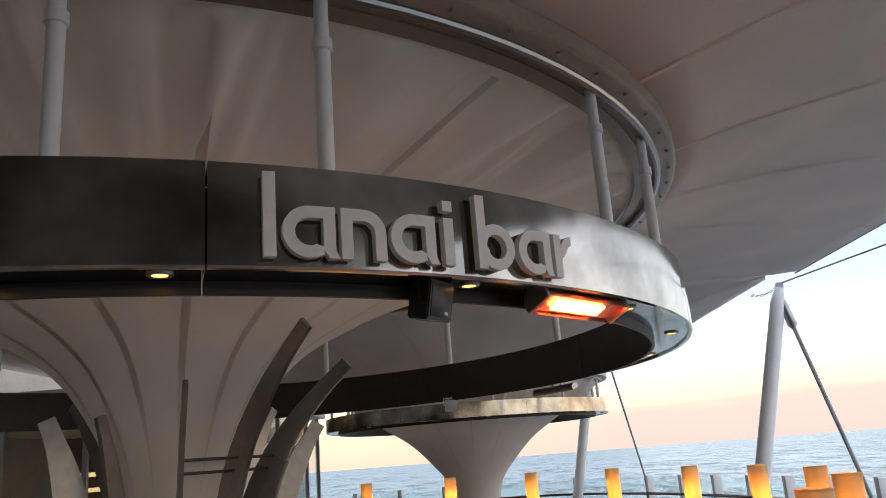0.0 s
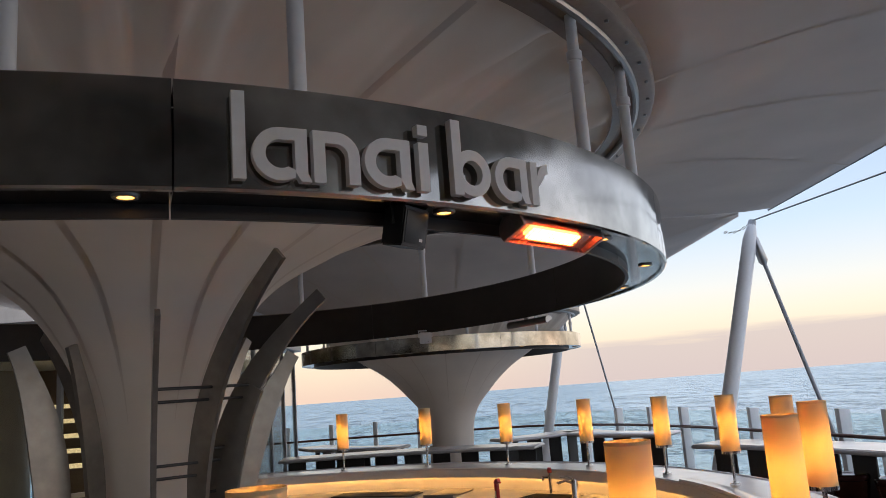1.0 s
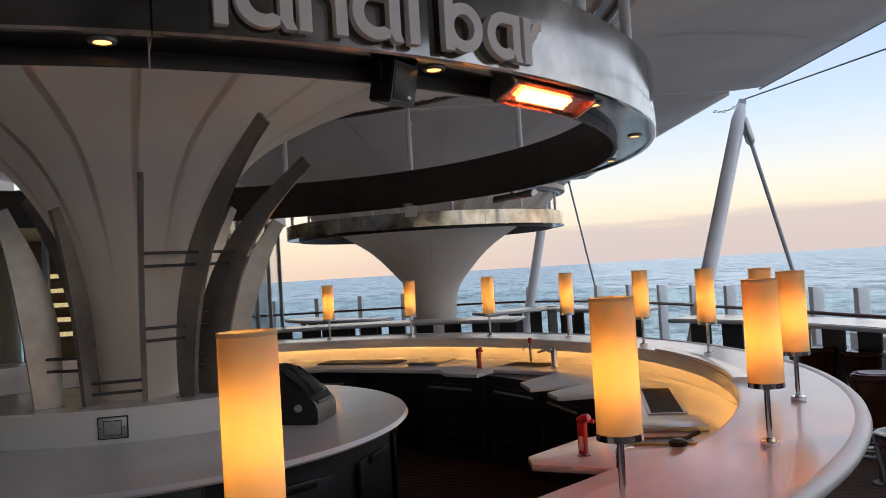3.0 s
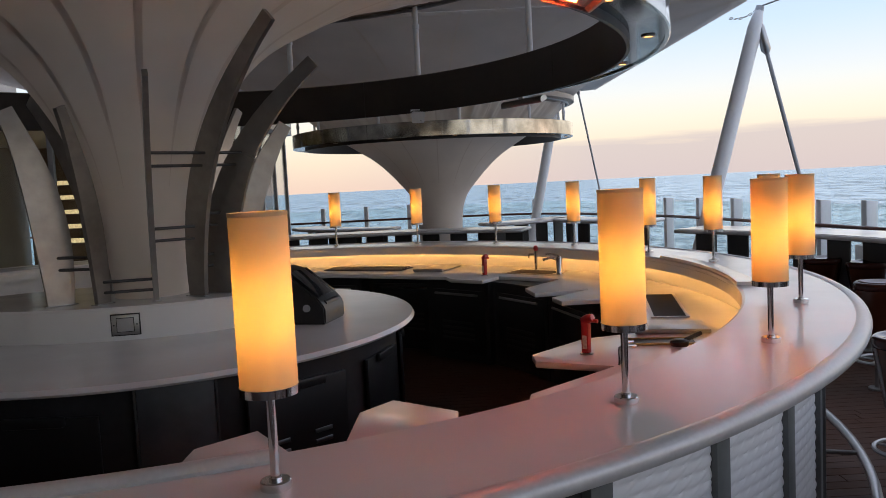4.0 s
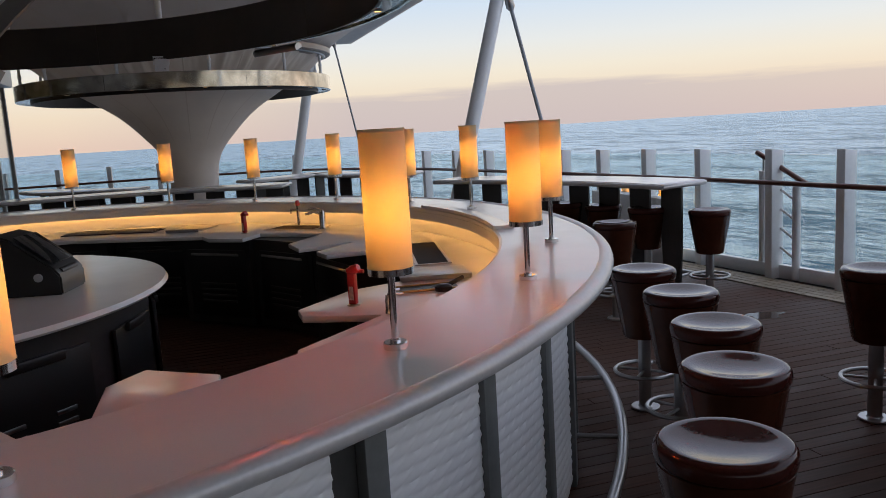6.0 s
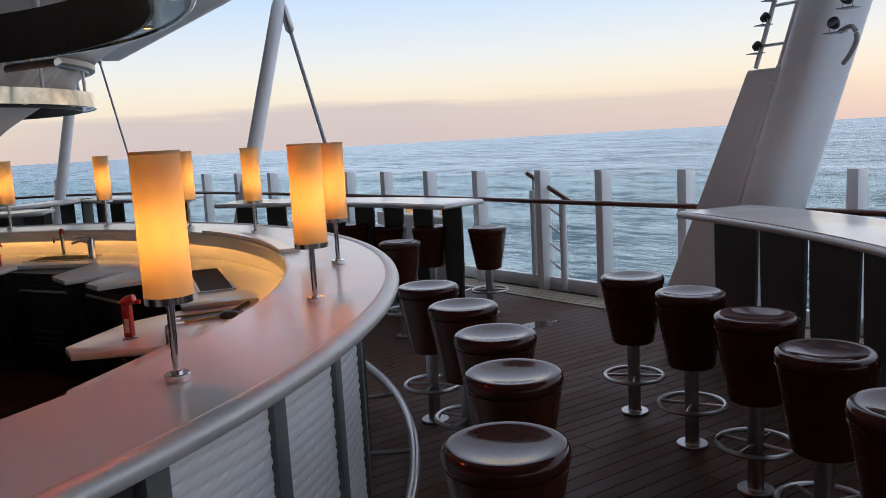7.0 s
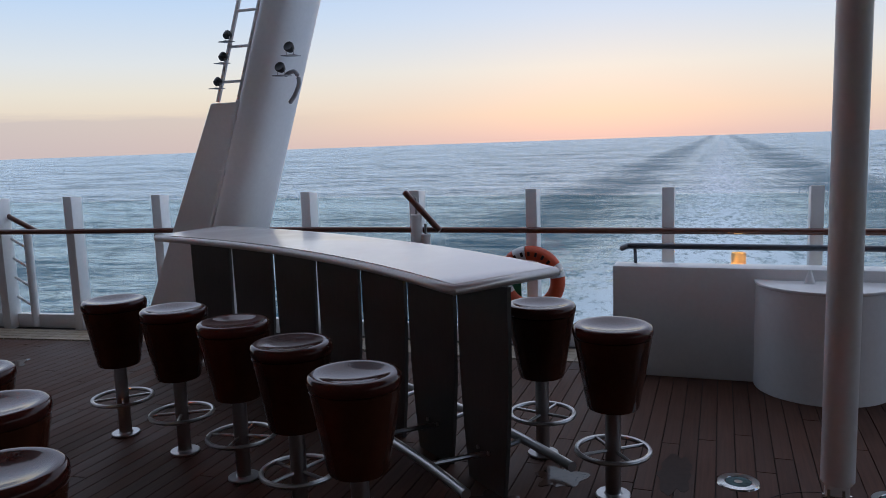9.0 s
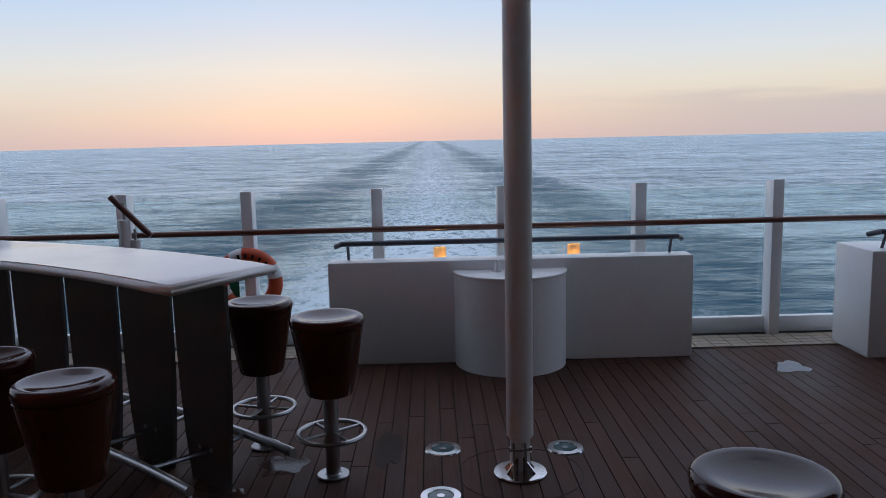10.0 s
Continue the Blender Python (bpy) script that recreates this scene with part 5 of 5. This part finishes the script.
# ---------------------------------------------------------------- bulwark seats, bin, buoy, gates, lanterns
def bulwark(name, x0, x1, y0, y1, h, label, rail=True):
    root = thing(name, 0, 0, 0)
    tagged(root, label, "bulwark", "white bulwark walls")
    part("body", boxed(x0, x1, y0, y1, 0.0, h, bevel=0.012), WHITE, root)
    if rail:
        z = h + 0.135
        a, b = min(y0, y1) + 0.05, max(y0, y1) - 0.05
        xm = x0 + 0.09
        part("top_rail", tube([(xm + 0.08, a, z - 0.03), (xm, a + 0.05, z), (xm, b - 0.05, z), (xm + 0.08, b, z - 0.03)], 0.022, 10), DARKRAIL, root, "dark grey tubular top rail")
        for y in (a + 0.10, b - 0.10):
            part("rail_stay", tube([(xm + 0.06, y, h - 0.01), (xm, y, z)], 0.012, 8), DARKRAIL, root)
    return root


bulwark("bulwark_wall", 5.44, 5.64, -2.13, 0.70, 0.81, "low white bulwark wall with a grey top rail")
bulwark("bulwark_wall", 5.26, 5.80, -6.4, -3.42, 0.83, "low white bulwark wall beyond the opening")
bulwark("bulwark_wall", 5.08, 5.26, 7.95, 9.6, 0.80, "low white bulwark wall along the side rail").matrix_basis = pose(0.0, 0.0, 0, 0, 0, 0)
tb = thing("round_bin_table", 5.44, -0.70, 0)
tagged(tb, "white half-round cabinet against the bulwark wall", "cabinet")
part("body", lathe([(0.0, 0.0), (0.43, 0.0), (0.43, 0.71), (0.0, 0.71)], 24, 0, 0, 90, 270), WHITE, tb)
part("top", slab([(0.0, 0.44)] + [polar((0, 0), 0.44, a) for a in range(95, 270, 5)] + [(0.0, -0.44)], 0.712, 0.735, 0.006, 2), CORIAN, tb)
tp = thing("table_ornament", 5.33, -0.60, 0.735)
tagged(tp, "small white cone on the half-round cabinet", "ornament")
part("cone", solid([(0, 0), (0.035, 0), (0.03, 0.02), (0.008, 0.09), (0, 0.092)], 16), WHITE, tp)


def lantern(x, y):
    root = thing("deck_lantern", x, y, 0)
    tagged(root, "low glowing amber lantern behind the bulwark wall", "lantern", "deck lanterns")
    part("post", cyl(0.03, 0, 0.60, 14), STEEL, root)
    part("shade", lathe([(0.052, 0.60), (0.052, 0.85), (0.048, 0.85), (0.048, 0.60)], 20, closed=True), SHADE, root, "amber glowing shade")
    part("bulb", solid([(0, 0.64), (0.018, 0.66), (0.018, 0.78), (0, 0.80)], 10), BULB, root)
    return root


for x, y in ((5.90, -0.17), (5.90, -1.28), (5.36, 8.35), (5.30, 9.1)):
    lantern(x, y)

buoy = thing("lifebuoy", 5.90, 1.42, 0.60)
tagged(buoy, "orange lifebuoy with white bands hung on the railing", "lifebuoy")
for k in range(8):
    a0 = k * 45 - 8
    if k % 2 == 0:
        a1 = k * 45 + 58
        m_ = ORANGE
    else:
        a0, a1 = k * 45 + 13, k * 45 + 37
        m_ = WHITE
    part("orange_segment" if k % 2 == 0 else "white_band", tube([(0, 0.225 * math.cos(radians(a)), 0.225 * math.sin(radians(a))) for a in [a0 + (a1 - a0) * i / 10 for i in range(11)]], 0.060 if k % 2 == 0 else 0.0615, 14), m_, buoy)
for k in range(9):
    part("lettering_bar", boxed(-0.004, 0.004, -0.010, 0.010, -0.018, 0.018), BLACK, buoy).matrix_basis = pose(-0.061, 0, 0) @ pose(0, 0, 0, 60 - k * 15, 0, 0) @ pose(0, 0, 0.225)
sg = finish("safety_sign", boxed(5.98, 5.99, 1.52, 1.70, 0.42, 0.60, bevel=0.002), material("green_sign", (0.02, 0.20, 0.10), 0.4, grain=0.05), smooth=40)
tagged(sg, "small green safety sign on the railing", "sign")


def stair_gate(x, y0, y1, z0, z1, label):
    root = thing("stair_gate", x, 0, 0)
    tagged(root, label, "gate", "stair gates")
    pa, pb = y0 - 0.10, y1 + 0.13
    part("post", cyl(0.048, 0.0, z0 - 0.19, 20, 0.006, m=pose(0, pa, 0)), WHITE, root)
    part("post", cyl(0.040, 0.0, z1 - 0.03, 20, 0.006, m=pose(0, pb, 0)), WHITE, root)
    part("stub", cyl(0.012, z0 - 0.2, z0 - 0.05, 10, m=pose(0, pa, 0)), STEEL, root)
    part("stub", cyl(0.012, z1 - 0.04, z1 + 0.06, 10, m=pose(0, pb, 0)), STEEL, root)
    part("handrail", tube([(0, y0, z0), (0, y1, z1)], 0.027, 12), RAILWOOD, root, "varnished wooden handrail")
    for k in range(4):
        z = 0.22 + 0.20 * k
        part("bar", tube([(0, pa - 0.03, z + 0.20), (0, pb + 0.03, z)], 0.014, 8), WHITE, root)
    return root


stair_gate(5.75, 7.17, 6.46, 1.29, 0.99, "white tubular stair gate with a sloping wooden handrail")
stair_gate(5.92, 2.51, 2.20, 1.33, 1.00, "short white tubular stair gate by the bulwark")


def deck_light(x, y):
    root = thing("deck_light", x, y, 0.0)
    tagged(root, "round glass floor light in a steel ring", "floor light", "floor lights")
    part("bezel", lathe([(0.062, 0.0), (0.105, 0.0), (0.100, 0.008), (0.066, 0.009)], 32, closed=True), CHROME, root)
    part("lens", cyl(0.0615, 0.0, 0.006, 24), material("floor_lens", (0.07, 0.12, 0.13), 0.05, grain=0.4, scale=30), root, "frosted glass lens")
    part("core", cyl(0.02, 0.006, 0.008, 16), CHROME, root)
    return root


for x, y in ((3.72, -0.14), (3.69, -0.83), (3.13, -0.12)):
    deck_light(x, y)
rg = finish("deck_ring", lathe([(0.326, 0.0), (0.330, 0.0), (0.330, 0.002), (0.326, 0.002)], 64, pole.location.x, pole.location.y, closed=True), CAULK)
tagged(rg, "thin dark round joint in the deck about the pole", "deck joint")

# pools of rain water left on the planks
PUDDLE = material("puddle_water", (0.06, 0.035, 0.026), 0.07, grain=0.2, spec=0.25)


def puddle(x, y, rx, ry, seed):
    bm = bmesh.new()
    pts = []
    for k in range(40):
        a = 2 * math.pi * k / 40
        q = 1 + 0.75 * noise.noise(Vector((math.cos(a) * 1.6, math.sin(a) * 1.6, seed)))
        pts.append((x + rx * q * math.cos(a), y + ry * q * math.sin(a)))
    return tagged(finish("puddle", slab(pts, 0.0005, 0.0022), PUDDLE, smooth=30), "thin puddle of water on the deck planks", "puddle", "puddles")


puddle(3.55, 0.74, 0.13, 0.11, 3.1)
puddle(5.1, -2.75, 0.16, 0.13, 7.7)
puddle(3.2, 0.98, 0.10, 0.12, 1.9)
puddle(4.55, 5.6, 0.18, 0.10, 5.2)
stain = finish("wet_stain", slab([(3.75 + 0.25 * math.cos(a * 0.157) * (1 + 0.5 * noise.noise(Vector((math.cos(a * 0.157) * 2, math.sin(a * 0.157) * 2, 9)))), 0.17 + 0.085 * math.sin(a * 0.157) * (1 + 0.6 * noise.noise(Vector((math.cos(a * 0.157) * 2, math.sin(a * 0.157) * 2, 4))))) for a in range(40)], 0.0005, 0.0015), material("stained_plank", (0.035, 0.020, 0.015), 0.45, grain=0.2, spec=0.1))
tagged(stain, "dark damp stain on the deck planks", "stain")

# ---------------------------------------------------------------- deckhouse behind the bar
house = thing("deckhouse")
tagged(house, "white deckhouse with tall glass doors and warm lit inside", "deckhouse", kind="structure")
part("fascia", boxed(-9.0, -3.1, 12.4, 17.4, 3.0, 3.5, bevel=0.02), WHITE, house, "white roof fascia")
part("back_wall", boxed(-9.2, -9.0, -24, 17.4, 0.0, 6.0), CLOSING_GREY, house)
part("inner_wall", boxed(-8.9, -3.6, 17.3, 17.4, 0.0, 3.0), material("cabin_wall", (0.20, 0.14, 0.10), 0.6, grain=0.1, stain=0.2), house, "brown cabin wall")
for k in range(5):
    y = 12.5 + k * 1.2
    part("mullion", boxed(-3.32, -3.24, y - 0.04, y + 0.04, 0.0, 3.0, bevel=0.005), GREYPAINT, house)
    if k < 4:
        part("glass_door", boxed(-3.29, -3.27, y + 0.045, y + 1.155, 0.05, 2.95), GLASS, house, "tall glass door")
for k in range(5):
    x = -3.3 - k * 1.35
    part("mullion", boxed(x - 0.04, x + 0.04, 12.42, 12.50, 0.0, 3.0, bevel=0.005), GREYPAINT, house)
    if k < 4:
        part("glass_door", boxed(x - 1.305, x - 0.045, 12.45, 12.47, 0.05, 2.95), GLASS, house, "tall glass door")
SHELFGLOW = material("lit_bottle_shelf", (0.6, 0.5, 0.35), 0.4, emit=(1.0, 0.72, 0.36), emit_strength=0.5, grain=0.5, scale=18)
for k in range(5):
    sh = finish("lit_shelf", boxed(-7.6, -5.2, 15.2, 15.35, 1.02 + k * 0.28, 1.10 + k * 0.28), SHELFGLOW)
    tagged(sh, "warm lit shelf inside the deckhouse", "shelf", "lit shelves")
for x, y, z in ((-5.3, 14.0, 1.95), (-6.1, 14.4, 2.2), (-4.4, 14.8, 2.3)):
    pl = thing("pendant_lamp", x, y, z)
    tagged(pl, "small warm pendant lamp inside the deckhouse", "pendant lamp", "pendant lamps")
    part("globe", solid([(0, -0.06), (0.045, -0.04), (0.06, 0), (0.045, 0.04), (0, 0.06)], 12), SPOT, pl)
    part("cord", cyl(0.006, 0.05, 2.9 - z, 6), BLACK, pl)

# ---------------------------------------------------------------- deck planks
PITCH, GAP = 0.098, 0.0055
rnd = random.Random(4)


def deck_reach(y):
    """How far aft the run of planks goes at this y."""
    best = 6.0
    for a, b in zip(railpts, railpts[1:]):
        if min(a.y, b.y) <= y <= max(a.y, b.y):
            best = a.x + (b.x - a.x) * ((y - a.y) / (b.y - a.y) if abs(b.y - a.y) > 1e-9 else 0)
    return best - 0.50


plank_me = {}
rest = bmesh.new()
near_count = 0
y = -9.0
while y < 17.5:
    x_end = deck_reach(y)
    x = -8.5 + rnd.random() * 2.0
    while x < x_end - 0.05:
        L = 2.4
        x1 = min(x + L, x_end)
        near = x1 > 1.9 and -2.6 < y < 4.6 and near_count < 300
        if near:
            key = round(x1 - x, 1)
            x1 = x + key
            if key < 0.1:
                x = x1
                break
            if key not in plank_me:
                ob = finish("plank", boxed(GAP / 2, key - GAP / 2, -PITCH / 2 + GAP / 2, PITCH / 2 - GAP / 2, -0.011, 0.0, bevel=0.0012), TEAK)
                ob.parent = deck
                ob.matrix_basis = pose(x, y, 0)
                plank_me[key] = ob.data
            else:
                share("plank", plank_me[key], deck, pose(x, y, 0))
            near_count += 1
        else:
            z0, z1 = -0.011, 0.0
            c8 = [rest.verts.new((px, pyy, pz)) for px in (x + GAP / 2, x1 - GAP / 2) for pyy in (y - PITCH / 2 + GAP / 2, y + PITCH / 2 - GAP / 2) for pz in (z0, z1)]
            for q in ((1, 3, 7, 5), (0, 1, 5, 4), (2, 6, 7, 3), (0, 2, 3, 1), (4, 5, 7, 6)):
                rest.faces.new([c8[k] for k in q])
        x = x1
    y += PITCH
rs = part("planking", rest, TEAK, deck, "brown teak deck planking", None)
tagged(rs, kind="stuff")

# pale grating border along the railing
GRATE = material("pale_teak_grating", (0.36, 0.28, 0.20), 0.6, grain=0.15, scale=20, stain=0.15, vary=0.15)
bm = bmesh.new()
s_ = places[0]
while s_ < places[-1]:
    p, d = rail_at(s_)
    nrm = Vector((-d.y, d.x, 0))
    for k in range(4):
        o = 0.10 + k * 0.092
        c0 = p + nrm * o
        cs = []
        for u in (0.004, 0.146):
            for w in (0.0, 0.084):
                for z in (-0.011, 0.003):
                    q = c0 + d * u + nrm * w
                    cs.append(bm.verts.new((q.x, q.y, z)))
        for q in ((1, 3, 7, 5), (0, 1, 5, 4), (2, 6, 7, 3), (0, 2, 3, 1), (4, 5, 7, 6)):
            bm.faces.new([cs[k2] for k2 in q])
    s_ += 0.15
gr = part("border_grating", bm, GRATE, deck, "pale wooden border grating", None)
tagged(gr, kind="stuff")
